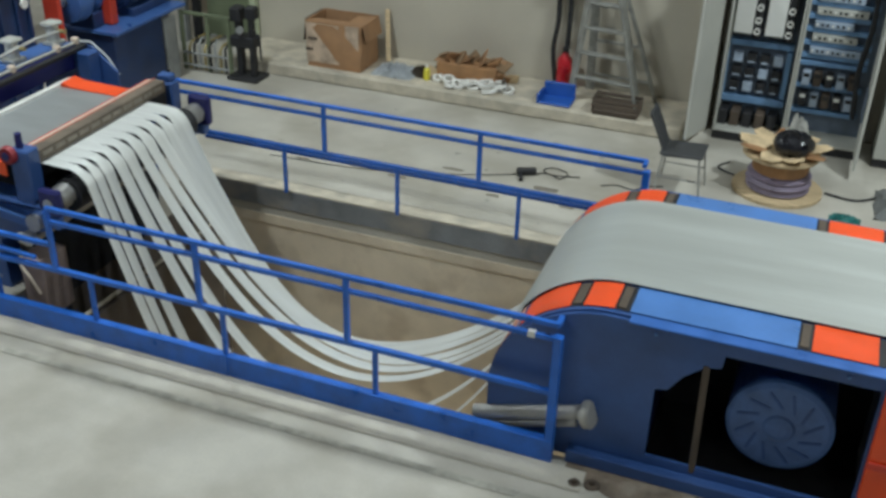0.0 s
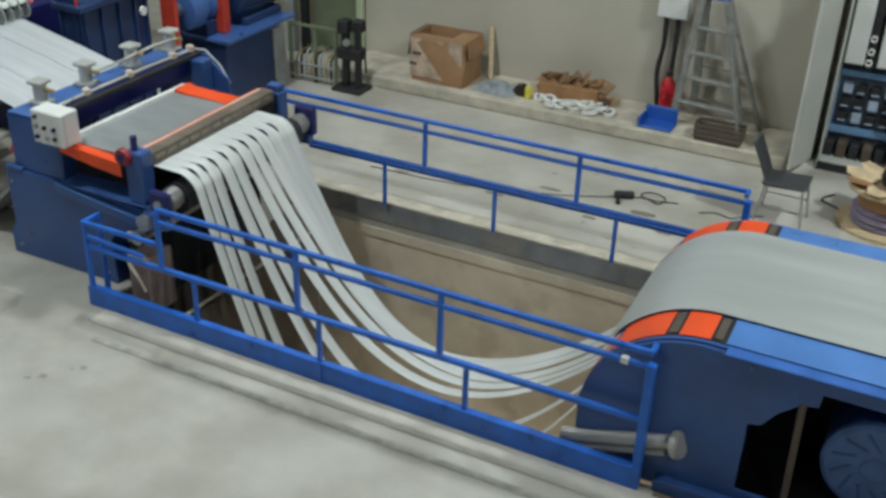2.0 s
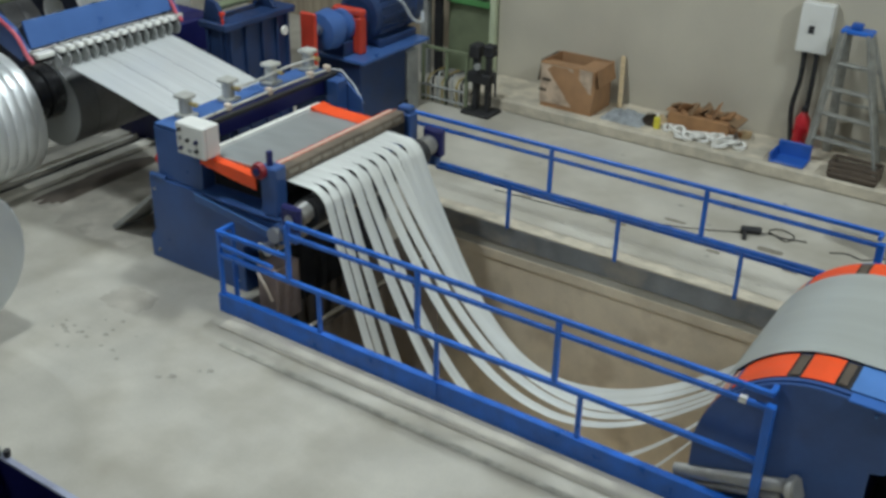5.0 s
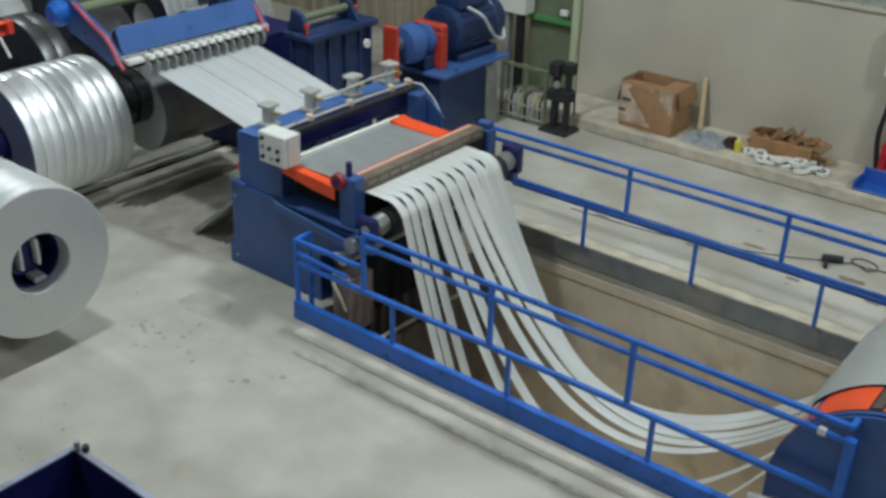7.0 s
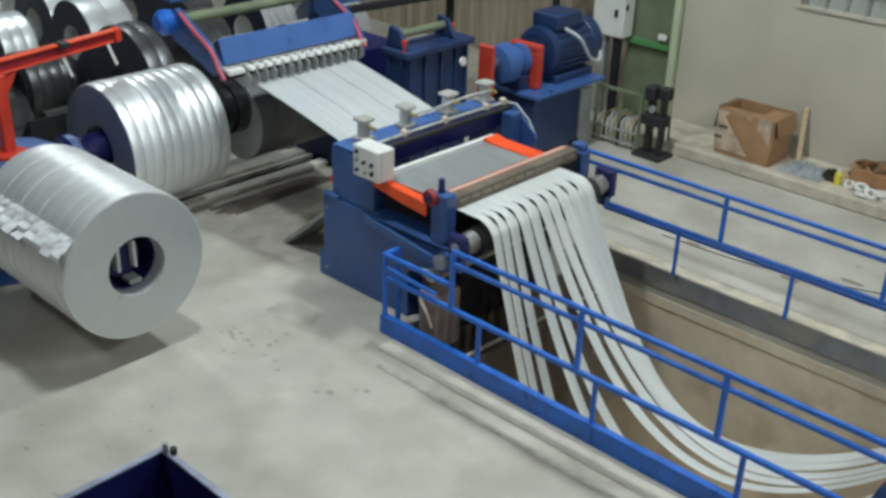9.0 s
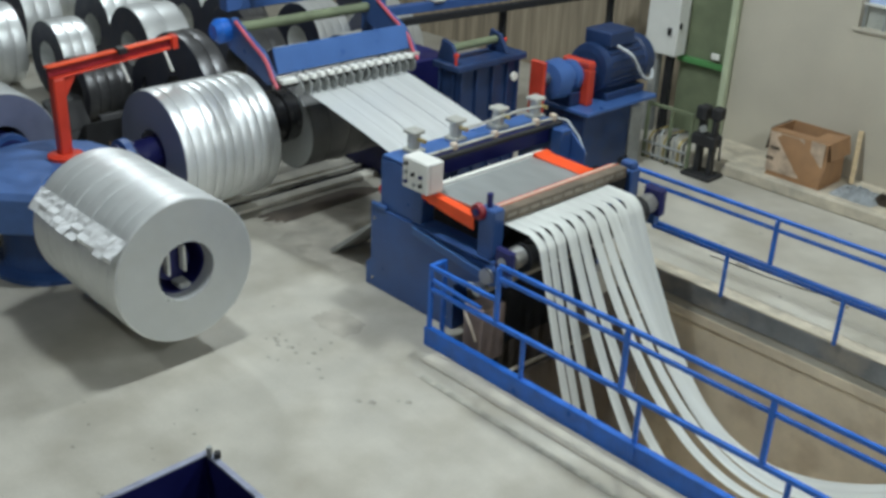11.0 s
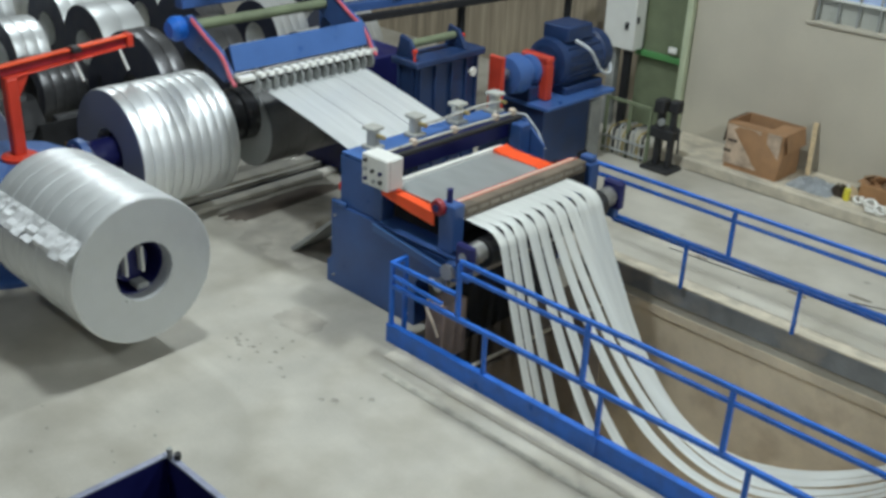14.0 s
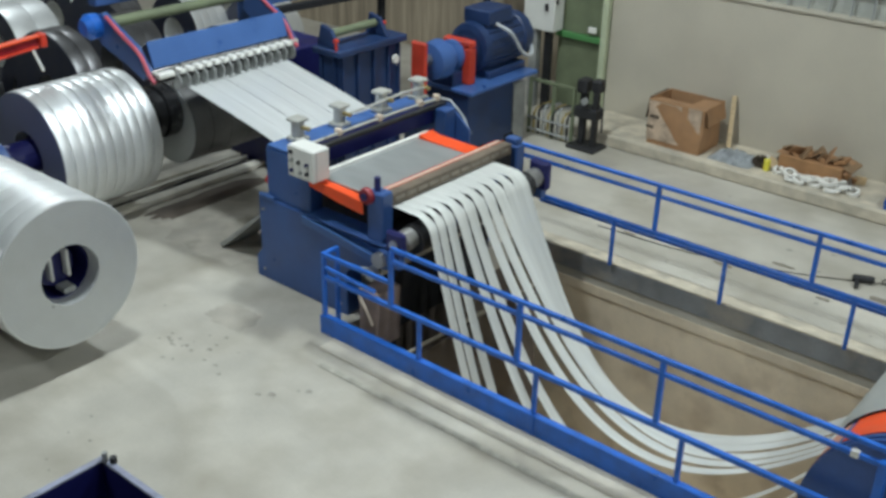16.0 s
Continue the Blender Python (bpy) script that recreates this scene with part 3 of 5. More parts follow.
part("red_panel", box(6.76, 6.95, 0.04, 0.098, 0.28, 1.08, 0.006), M_ORANGE, lt, "orange painted side panel")
part("red_panel_rib", box(6.76, 6.95, 0.02, 0.038, 0.55, 0.60, 0.004), M_RED, lt)
# painted margin panels of the deck
for y0, y1 in ((0.165, 0.47), (1.72, 1.945)):
    for x0, x1, mt in ((4.36, 4.50, M_FADED), (4.535, 4.85, M_ORANGE), (4.94, 5.135, M_ORANGE), (5.235, 6.235, M_LIGHTBLUE), (6.32, 6.69, M_ORANGE), (6.78, 7.8, M_LIGHTBLUE)):
        part("margin_panel", arch_strip(x0, x1, y0, y1, 0.010), mt, lt)
    part("margin_base", arch_strip(4.37, 8.2, y0 + 0.002, y1 - 0.002, 0.005, 40), M_BLACK, lt, "black rubber backing")
    for x0, x1 in ((4.868, 4.925), (5.155, 5.205), (6.25, 6.30)):
        part("joint_block", arch_strip(x0, x1, y0 + 0.02, y1 - 0.02, 0.014, 2), M_BROWN, lt)
# fan cowl of the drive motor
fan = part("fan_cowl", lathe([(0.0, 0.335), (0.03, 0.33), (0.045, 0.30), (0.05, 0.10), (0.065, 0.085), (0.075, 0.05), (0.076, 0.004)], (6.24, 0.30, 0.52), (0, -1, 0), 48), M_FANBLUE, lt, "ribbed blue fan cowl", False)
for k in range(12):
    a = 2 * math.pi * k / 12
    part("vent", beam((6.24 + 0.15 * math.cos(a), 0.249, 0.52 + 0.15 * math.sin(a)), (6.24 + 0.27 * math.cos(a + 0.35), 0.249, 0.52 + 0.27 * math.sin(a + 0.35)), 0.006, 0.016, 0), M_BLUE, fan)
part("motor_body", rod((6.24, 0.31, 0.52), (6.24, 0.9, 0.52), 0.33, 32), M_BLUE, lt)
for dx, dz, r, ln in ((0, 0, 0.05, 0.0), (0.02, -0.10, 0.03, 0.05)):
    part("roller_tube", rod((4.28, 0.095, 0.17 + dz), (5.04 - ln, 0.085, 0.40 + dz), r, 18), M_TUBE, lt, "dull steel tube")
part("tube_flange", rod((5.04, 0.06, 0.40), (5.10, 0.05, 0.42), 0.095, 24, bev=0.012), M_TUBE, lt, "dull steel flange")
for bx in (5.42, 6.55):
    part("bolt", rod((bx, 0.095, 1.11), (bx, 0.088, 1.11), 0.012, 6), M_LIGHTBLUE, lt)
rg = random.Random(31)
b = bmesh.new()
top_ = [(4.85 + 0.15 * k, -0.06 - 0.16 * min(1, k / 3) - 0.07 * rg.random()) for k in range(15)]
lo_ = [b.verts.new((x, y, 0.002)) for x, y in top_] + [b.verts.new((6.95 - 0.15 * k, 0.03, 0.002)) for k in range(15)]
b.faces.new(lo_)
solid("trim", b, M_DIRT, "broken dirty mortar along the machine base", "trim", kind="structure")
sheet = [(5.15 - 0.826 * math.cos(a), 0.40 + 0.806 * math.sin(a)) for a in [radians(15 + 75 * k / 20) for k in range(21)]] + [(6.5, 1.206), (8.0, 1.206), (9.4, 1.206)]
lt.location.x -= LT_DX
solid("steel_sheet", ribbon([(x - LT_DX, z) for x, z in sheet], 0.475, 1.715, 0.003), M_SHEET, "dull galvanised sheet running over the arched table", "steel sheet", smooth=True)
for mx, my in ((4.95, -0.17), (5.06, -0.14)):
    solid("floor_anchor", lathe([(0, 0.055), (0.012, 0.05), (0.016, 0.02), (0.04, 0.018), (0.041, 0.002)], (mx, my, 0.001), (0, 0, 1), 16), M_BROWN, "rusty anchor plate bolted into the floor", "anchor", "floor anchors")

# ---- tension stand ----
ts = thing("tension_stand", -0.5, 1.3, 0, "blue strip tension stand with orange tray and air cylinders", "machine")
LOWER = [(-1.27, 0), (-0.05, 0), (-0.05, 0.46), (0.10, 0.56), (0.45, 0.64), (0.45, 0.80), (-0.62, 0.86), (-1.20, 0.86), (-1.20, 0.30), (-1.27, 0.22)]
part("side_frame", prism(LOWER, "y", 0.33, 0.52, 0.008), M_BLUE, ts)
part("side_frame", prism(LOWER, "y", 2.26, 2.48, 0.008), M_BLUE, ts)
part("ledge_cap", box(-0.52, 0.50, 0.29, 0.54, 0.862, 0.885, 0.006), M_BLUE, ts)
for y in (0.36, 2.26):
    part("column", box(-1.10, -0.53, y, y + 0.16, 0.862, 1.36, 0.01), M_BLUE, ts)
    part("clamp_post", box(0.22, 0.40, y - 0.05, y + 0.09, 0.886, 1.33 if y < 1 else 1.235, 0.012), M_BLUE, ts)
chn = part("channel", beam((-0.56, 0.30, 0.83), (0.46, 0.30, 0.70), 0.05, 0.07), M_GUARD, ts, "satin blue channel along the side frame")
part("channel_lip", beam((-0.56, 0.272, 0.872), (0.46, 0.272, 0.742), 0.012, 0.016, 0.002), M_LIGHTBLUE, chn)
for bx, bz in ((-1.16, 0.10), (-0.14, 0.10), (-1.14, 0.74)):
    part("frame_bolt", rod((bx, 0.33, bz), (bx, 0.318, bz), 0.016, 6), M_STEEL, ts)
part("column_step", box(-1.18, -0.98, 0.315, 0.359, 0.862, 0.90, 0.008), M_GUARD, ts)
part("knob", lathe([(0, 0.05), (0.03, 0.055), (0.05, 0.03), (0.055, 0.004)], (-1.10, 0.42, 1.02), (-1, 0, 0), 16), M_RED, ts, "red knob")
part("table_top", box(-0.45, 0.16, 0.42, 1.90, 1.215, 1.235, 0.003), M_TABLE, ts, "scratched steel table top")
part("edge_bar", box(-0.50, -0.45, 0.42, 1.92, 1.222, 1.262, 0.006), M_WHITE, ts, "pale edge bar")
# Black box put in for the shade below the table
part("under_box", box(-0.52, 0.18, 0.50, 1.9, 0.89, 1.2, 0.01), M_DARK, ts, "black box painting the shade under the table")
tray = [(-0.46, 1.25), (-0.34, 1.225), (-0.10, 1.215), (0.17, 1.205), (0.17, 1.19), (-0.10, 1.20), (-0.34, 1.21), (-0.46, 1.235)]
part("tray", prism([(-0.48, 1.25), (0.17, 1.205), (0.17, 1.085), (-0.10, 1.11), (-0.48, 1.165)], "y", 0.31, 0.322, 0.002), M_ORANGE, ts, "orange side tray")
part("tray", prism(tray, "y", 0.322, 0.419, 0.002), M_ORANGE, ts, "orange side tray")
part("tray", prism([(-0.44, 1.275), (-0.34, 1.252), (-0.10, 1.246), (0.163, 1.243), (0.163, 1.237), (-0.44, 1.237)], "y", 1.74, 1.94, 0.002), M_ORANGE, ts, "orange side tray")
part("front_strip", box(0.168, 0.186, 0.42, 2.18, 1.235, 1.256, 0.003), M_RED, ts, "thin red strip")
part("front_strip", box(0.190, 0.222, 0.42, 2.18, 1.235, 1.262, 0.004), M_TAPE, ts, "pale felt strip")
part("front_strip", box(0.226, 0.250, 0.44, 2.20, 1.24, 1.266, 0.004), M_REDFELT, ts, "faded red felt strip")
wiper = part("wiper_beam", box(0.254, 0.36, 0.46, 2.18, 1.165, 1.272, 0.006), M_WIPER, ts, "worn brown wiper beam")
for k in range(11):
    part("slot", box(0.361, 0.366, 0.52 + 0.148 * k, 0.64 + 0.148 * k, 1.205, 1.245, 0.002), M_SLOT, wiper)
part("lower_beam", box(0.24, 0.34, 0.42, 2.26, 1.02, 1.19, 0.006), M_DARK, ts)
part("clamp_ring", lathe([(0, 0.066), (0.02, 0.075), (0.05, 0.075), (0.06, 0.062), (0.06, 0.03), (0.0, 0.03)], (0.24, 0.26, 1.29), (0, 1, 0), 24, True), M_DARKRED, ts, "dark red clamp ring", True)
part("clamp_hub", rod((0.24, 0.25, 1.29), (0.24, 0.312, 1.29), 0.035, 14), M_NAVY, ts)
part("clamp_bolt", rod((0.29, 0.37, 1.33), (0.29, 0.37, 1.45), 0.028, 12), M_NAVY, ts)
part("clamp_block", box(0.24, 0.38, 2.23, 2.33, 1.236, 1.30, 0.012), M_BLUE, ts)
# Roller body made black so the slits show shade; its ends stay steel
part("end_roller", rod((0.60, 0.46, 0.94), (0.60, 2.10, 0.94), 0.13, 32), M_BLACK, ts, "deflector roller coloured black for the shade under the strips", True)
for y0, y1 in ((0.30, 0.455), (2.105, 2.28)):
    part("roller_end", rod((0.60, y0, 0.965), (0.60, y1, 0.965), 0.095, 32, bev=0.012), M_STEEL, ts, "bright steel roller end", True)
part("roller_shaft", rod((0.60, 0.22, 0.965), (0.60, 2.40, 0.965), 0.045, 20), M_STEEL, ts)
part("bearing_block", box(0.50, 0.70, 0.23, 0.298, 0.86, 1.08, 0.02), M_NAVY, ts)
part("bearing_block", box(0.50, 0.72, 2.282, 2.37, 0.84, 1.12, 0.02), M_NAVY, ts)
part("bracket", box(0.40, 0.66, 0.24, 0.31, 0.74, 0.86, 0.01), M_BLUE, ts)
part("bracket", box(0.40, 0.66, 2.29, 2.38, 0.74, 0.84, 0.01), M_BLUE, ts)
part("lower_roller", rod((0.44, 0.2, 0.78), (0.44, 2.3, 0.78), 0.07, 20), M_STEEL, ts, "dark steel roller")
part("lower_roller", rod((0.35, 0.2, 0.62), (0.35, 2.3, 0.62), 0.06, 20), M_STEEL, ts, "dark steel roller")
# Two added black sheets paint the shade under the pit end of the stand
part("shade_panel", box(0.06, 0.09, 0.53, 2.24, -0.30, 0.87, 0.004), M_DARK, ts, "added black panel painting the shade below the rollers")
part("shade_sheet", box(0.10, 0.50, 0.53, 2.2, 0.70, 0.72, 0.003), M_DARK, ts, "added black sheet painting the shade under the stand")
# gantry with cylinders
part("cross_beam", box(-1.06, -0.70, 0.53, 2.40, 1.20, 1.37, 0.008), M_NAVY, ts)
part("cross_beam_cap", box(-1.08, -0.80, 0.36, 2.42, 1.372, 1.392, 0.004), M_GUARD, ts)
part("cross_beam_lip", box(-0.72, -0.66, 0.42, 2.42, 1.36, 1.40, 0.004), M_BLACK, ts, "dark seal strip")
for y in (0.63, 1.17, 1.76, 2.31):
    cy = part("air_cylinder", rod((-0.95, y, 1.40), (-0.95, y, 1.575), 0.060, 20, bev=0.008), M_CYL, ts, "grey air cylinder", True)
    part("cap", box(-1.025, -0.875, y - 0.075, y + 0.075, 1.575, 1.61, 0.008), M_CYL, cy)
    part("base", box(-1.03, -0.87, y - 0.08, y + 0.08, 1.392, 1.43, 0.008), M_CYL, cy)
    part("fitting", rod((-0.90, y, 1.53), (-0.80, y, 1.53), 0.02, 10), M_BRASS, cy, "brass fitting")
part("air_pipe", pipe([(-0.74, 0.55, 1.42), (-0.74, 1.2, 1.43), (-0.74, 1.8, 1.43), (-0.74, 2.40, 1.42)], 0.016), M_CYL, ts, "pale grey air pipe")
part("air_pipe", pipe([(-0.86, 1.17, 1.53), (-0.87, 1.45, 1.52), (-0.86, 1.76, 1.54), (-0.86, 2.0, 1.55), (-0.86, 2.3, 1.53)], 0.013), M_CYL, ts, "pale air hose")
for y in (0.95, 1.5, 2.1, 2.36):
    part("valve", box(-0.78, -0.71, y - 0.03, y + 0.03, 1.40, 1.47, 0.01), M_TAPE, ts, "pale brass valve")
part("air_hose", pipe([(-0.74, 2.38, 1.43), (-0.64, 2.46, 1.41), (-0.48, 2.47, 1.28), (-0.36, 2.46, 1.12)], 0.010), M_CLEAR, ts, "grey hose")
part("far_gusset", prism([(-0.9, 1.38), (-0.62, 1.38), (-0.35, 1.16), (-0.35, 0.86), (-0.9, 0.86)], "y", 2.425, 2.45, 0.004), M_BLUE, ts)
cb = part("control_box", box(-0.63, -0.30, 0.20, 0.40, 1.265, 1.555, 0.012), M_WHITE, ts, "white enamelled control box")
part("lid_seam", box(-0.631, -0.299, 0.235, 0.241, 1.275, 1.545, 0), M_GREY, cb)
for k, (bx, bz) in enumerate(((-0.57, 1.50), (-0.57, 1.42), (-0.57, 1.33), (-0.48, 1.42), (-0.46, 1.33), (-0.38, 1.42), (-0.38, 1.34))):
    part("button", rod((bx, 0.20, bz), (bx, 0.178, bz), 0.018, 12), (M_BLACK, M_GREY, M_NAVY)[k % 3], cb)
part("box_bracket", box(-0.529, -0.36, 0.33, 0.39, 1.20, 1.264, 0.006), M_BLUE, ts)
solid("junction_box", box(0.12, 0.34, 0.30, 0.62, -0.2, 0.36, 0.01), M_JBOX, "dusty brown metal junction box below the rollers", "junction box")
cable = pipe(smooth_path([(0.16, 0.29, 0.38), (0.18, 0.26, 0.30), (0.25, 0.25, 0.22), (0.30, 0.28, 0.06)], 16), 0.016)
solid("cable", cable, M_TAPE, "pale cable looped down the junction box", "cable")
part("box_post", box(0.14, 0.32, 0.34, 0.58, PZ, -0.2, 0.006), M_DARK, ts)

# sheet up to the rewinder
sh = thing("steel_sheet", -1.8, 1.2, 1.2, "bright slit sheet rising to the rewinder", "steel sheet")
for k in range(6):
    y0, y1 = 0.60 + 0.222 * k, 0.60 + 0.222 * (k + 1)
    part("strip", ribbon([(-1.085, 1.27), (-1.2, 1.28), (-1.4, 1.335), (-1.8, 1.425), (-2.3, 1.525), (-2.56, 1.575)], y0 + (0.006 if k in (2, 4) else 0.002), y1 - 0.002, 0.003), M_BRIGHT, sh, "", True)

# ---- rewinder with its separator ----
rw = thing("rewinder", -3.3, 1.4, 0, "blue strip rewinder with a tilted separator guard", "machine")
part("coil_drum", lathe([(0, 0.2), (0, 0.46), (0.24, 0.46), (0.245, 0.452), (0.25, 0.46), (0.49, 0.46), (0.495, 0.452), (0.50, 0.46), (0.77, 0.46), (0.775, 0.452), (0.78, 0.46), (1.17, 0.46), (1.17, 0.2)], (-3.30, 0.90, 0.92), (0, 1, 0), 64, True), M_DRUM, rw, "dark half-wound drum", True)
part("drum_face", lathe([(0, 0.05), (0, 0.452), (0.006, 0.452), (0.006, 0.05)], (-3.30, 0.892, 0.92), (0, 1, 0), 64, True), M_COIL, rw, "dull grey wound face", True)
part("mandrel_sleeve", lathe([(0, 0.25), (0.02, 0.285), (0.11, 0.285), (0.12, 0.255), (0.15, 0.255), (0.16, 0.29), (0.315, 0.29), (0.315, 0.02), (0, 0.02)], (-3.30, 0.575, 1.08), (0, 1, 0), 40, True), M_SLEEVE, rw, "oily black expanding sleeve", True)
part("mandrel", rod((-3.30, 0.3, 1.02), (-3.30, 2.4, 1.02), 0.16, 24), M_DARK, rw)
part("guard_plate", prism([(-2.60, 1.79), (-2.575, 1.80), (-2.655, 2.05), (-2.68, 2.04)], "y", 0.28, 2.02, 0.003), M_GUARD, rw, "satin blue guard plate")
part("guard_rib", box(-2.62, -2.565, 0.24, 2.06, 1.735, 1.785, 0.004), M_STEEL, rw, "steel separator bar")
part("end_block", box(-2.56, -2.47, 0.26, 0.45, 1.715, 1.765, 0.008), M_PLASTIC, rw, "white end block of the separator")
part("end_block", box(-2.56, -2.49, 1.99, 2.10, 1.715, 1.765, 0.008), M_CYL, rw, "grey end block of the separator")
part("separator_shaft", rod((-2.56, 0.24, 1.70), (-2.56, 2.08, 1.70), 0.045, 14), M_DARK, rw)
fin = part("separator_finger", box(-2.56, -2.455, 0.50, 0.568, 1.722, 1.770, 0.010), M_PLASTIC, rw, "white separator finger")
for k in range(1, 14):
    again(fin, 0, 0.108 * k, 0)
disc = part("separator_disc", rod((-2.52, 0.475, 1.645), (-2.52, 0.489, 1.645), 0.085, 18), M_GREY, rw)
for k in range(1, 15):
    again(disc, 0, 0.108 * k, 0)
for y in (0.20, 2.06):
    arm = [(-2.56, 1.76), (-2.66, 1.68), (-2.92, 1.78), (-3.30, 1.90), (-3.46, 2.02), (-3.42, 2.18), (-3.26, 2.24), (-3.08, 2.14), (-2.74, 1.98)]
    part("arm", prism(arm, "y", y, y + 0.08, 0.01), M_BLUE, rw)
    part("arm_edge", pipe(smooth_path([(-2.46, y - 0.01, 1.70), (-2.54, y - 0.01, 1.77), (-2.66, y - 0.01, 1.94), (-2.90, y - 0.01, 2.07), (-3.16, y - 0.01, 2.22)], 18), 0.020), M_PINK, rw, "faded red edge tube", True)
part("pivot", rod((-3.35, 0.12, 2.10), (-3.35, 2.2, 2.10), 0.055, 20), M_OLIVE, rw, "olive painted cross tube")
part("pivot_boss", lathe([(0, 0.12), (0.1, 0.13), (0.16, 0.08), (0.16, 0.004)], (-3.35, 0.20, 2.10), (0, -1, 0), 24), M_RAIL, rw, "", True)
part("tie_bar", box(-3.62, -3.48, 0.3, 2.2, 2.24, 2.40, 0.01), M_BLUE, rw)
part("housing", box(-4.0, -2.9, 2.26, 3.0, 0.0, 1.5, 0.015), M_NAVY, rw)
part("arm_post", box(-3.62, -3.40, 2.20, 2.40, 1.5, 2.4, 0.01), M_BLUE, rw)
for k, (bx, by, bz) in enumerate(((-3.45, 0.62, 2.42), (-3.5, 1.35, 2.42))):
    part("lamp_block", box(bx - 0.1, bx + 0.1, by - 0.08, by + 0.08, bz - 0.02, bz + 0.05, 0.02), M_PLASTIC, rw)

# rails, dust and a stain on the floor beside the rewinder
def blot(name, x0, x1, y0, y1, z, mt, label, seed, n=36):
    """A flat patch with an uneven outline."""
    rr = random.Random(seed)
    b = bmesh.new()
    ring = []
    for k in range(n):
        a = 2 * math.pi * k / n
        c_, s_ = math.cos(a), math.sin(a)
        f = (1 + rr.uniform(-0.14, 0.10)) / max(abs(c_), abs(s_)) ** 0.7
        ring.append(b.verts.new(((x0 + x1) / 2 + (x1 - x0) / 2 * c_ * f, (y0 + y1) / 2 + (y1 - y0) / 2 * s_ * f, z)))
    b.faces.new(ring)
    return solid(name, b, mt, label, "stain", kind="stuff")


blot("dust_patch", -3.35, -1.45, 0.25, 2.2, 0.002, M_DUST, "grey-brown dust on the floor beside the stand", 3)
blot("oil_patch", -3.25, -2.90, 0.40, 2.0, 0.004, M_DARKPIT, "dark oil stain along the rewinder rails", 4)
blot("oil_patch", -1.05, -0.55, -0.55, -0.2, 0.002, M_FAINT, "faint grey stain on the concrete floor", 6)
for k, (x, y, dx, dy) in enumerate(((2.05, 3.62, 0.10, 0.035), (2.78, 3.70, 0.09, 0.05), (3.10, 3.60, 0.07, 0.03), (2.52, 4.02, 0.12, 0.03), (1.45, 3.85, 0.16, 0.025), (3.55, 3.95, 0.13, 0.05), (0.95, 3.62, 0.08, 0.02), (3.85, 3.66, 0.08, 0.04))):
    blot("dirt_smudge", x - dx, x + dx, y - dy, y + dy, 0.002, M_SMUDGE, "brown dirt smudge on the concrete floor", 30 + k, 20)
for x, z, w_ in ((-3.92, 0.0, 0.20), (-3.72, 0.0, 0.06), (-3.46, 0.0, 0.15)):
    solid("floor_rail", beam((x, -0.3, z + 0.026), (x + 0.04, 3.0, z + 0.026), w_, 0.05), M_RAILDUST, "pale dusty steel rail on the floor", "rail", "rewinder rails")
solid("floor_cable", pipe(smooth_path([(-3.60, 0.2, 0.02), (-3.57, 0.8, 0.02), (-3.62, 1.3, 0.02), (-3.60, 1.4, 0.02), (-3.58, 2.3, 0.02)], 24), 0.018), M_BLACK, "black cable lying along the rails", "cable", "floor cables", smooth=True)
solid("chute", prism([(-1.97, 0.005), (-1.30, 0.58), (-1.30, 0.62), (-2.01, 0.04)], "y", 0.46, 0.92, 0.004), M_GREY, "dull grey steel plate leaning on the stand", "chute")
solid("chute", prism([(-1.80, 0.005), (-1.30, 0.55), (-1.30, 0.59), (-1.84, 0.045)], "y", 1.1, 2.2, 0.004), M_RUSTY, "dusty grey steel plate leaning on the stand", "plate")


# ---- turnstile with coils ----
TX, TY, TZ = -3.62, -1.73, 0.86
tn = thing("turnstile", TX, TY, 0, "blue coil turnstile with round hub on a pedestal", "turnstile")
part("pedestal", lathe([(0, 0.62), (0.05, 0.62), (0.08, 0.50), (0.5, 0.46), (0.58, 0.46)], (TX, TY, 0.0), (0, 0, 1), 40), M_BLUE, tn)
part("hub", lathe([(0, 0.74), (0.03, 0.78), (0.36, 0.78), (0.42, 0.74), (0.45, 0.30), (0.451, 0.01)], (TX, TY, 0.58), (0, 0, 1), 12), M_HUB, tn, "faceted blue hub")
for dx, dy in ((1, 0), (0, 1), (-1, 0), (0, -1)):
    part("mandrel", rod((TX + 0.74 * dx, TY + 0.74 * dy, TZ), (TX + 2.30 * dx, TY + (2.30 if dy < 0 else 2.2) * dy, TZ), 0.17, 24), M_NAVY, tn, "navy mandrel")
    part("sleeve", lathe([(0, 0.238), (0, 0.251), (1.12, 0.251), (1.12, 0.238)], (TX + 1.28 * dx, TY + 1.28 * dy, TZ), (dx, dy, 0), 32, True), M_NAVY, tn, "navy expanding sleeve")
    part("back_plate", rod((TX + 0.78 * dx, TY + 0.78 * dy, TZ), (TX + 0.86 * dx, TY + 0.86 * dy, TZ), 0.22, 32), M_BLUE, tn)
for s in (-0.075, 0.075):
    part("mandrel_jaw", box(-1.31, -1.22, TY + s - 0.013, TY + s + 0.013, TZ - 0.09, TZ + 0.15, 0.01), M_PLASTIC, tn, "pale jaw of the mandrel")
part("mandrel_jaw", box(-1.30, -1.16, TY - 0.03, TY + 0.08, TZ - 0.20, TZ - 0.15, 0.01), M_GREY, tn)
JY = TY + 0.21
cr = thing("jib_crane", TX, JY, 1.07, "orange-red jib arm standing on the turnstile hub", "jib arm")
part("base_plate", lathe([(0, 0.17), (0.03, 0.17), (0.05, 0.12), (0.051, 0.01)], (TX, JY, 1.033), (0, 0, 1), 20), M_RED, cr)
part("post", box(TX - 0.06, TX + 0.06, JY - 0.06, JY + 0.06, 1.06, 1.83, 0.015), M_RED, cr)
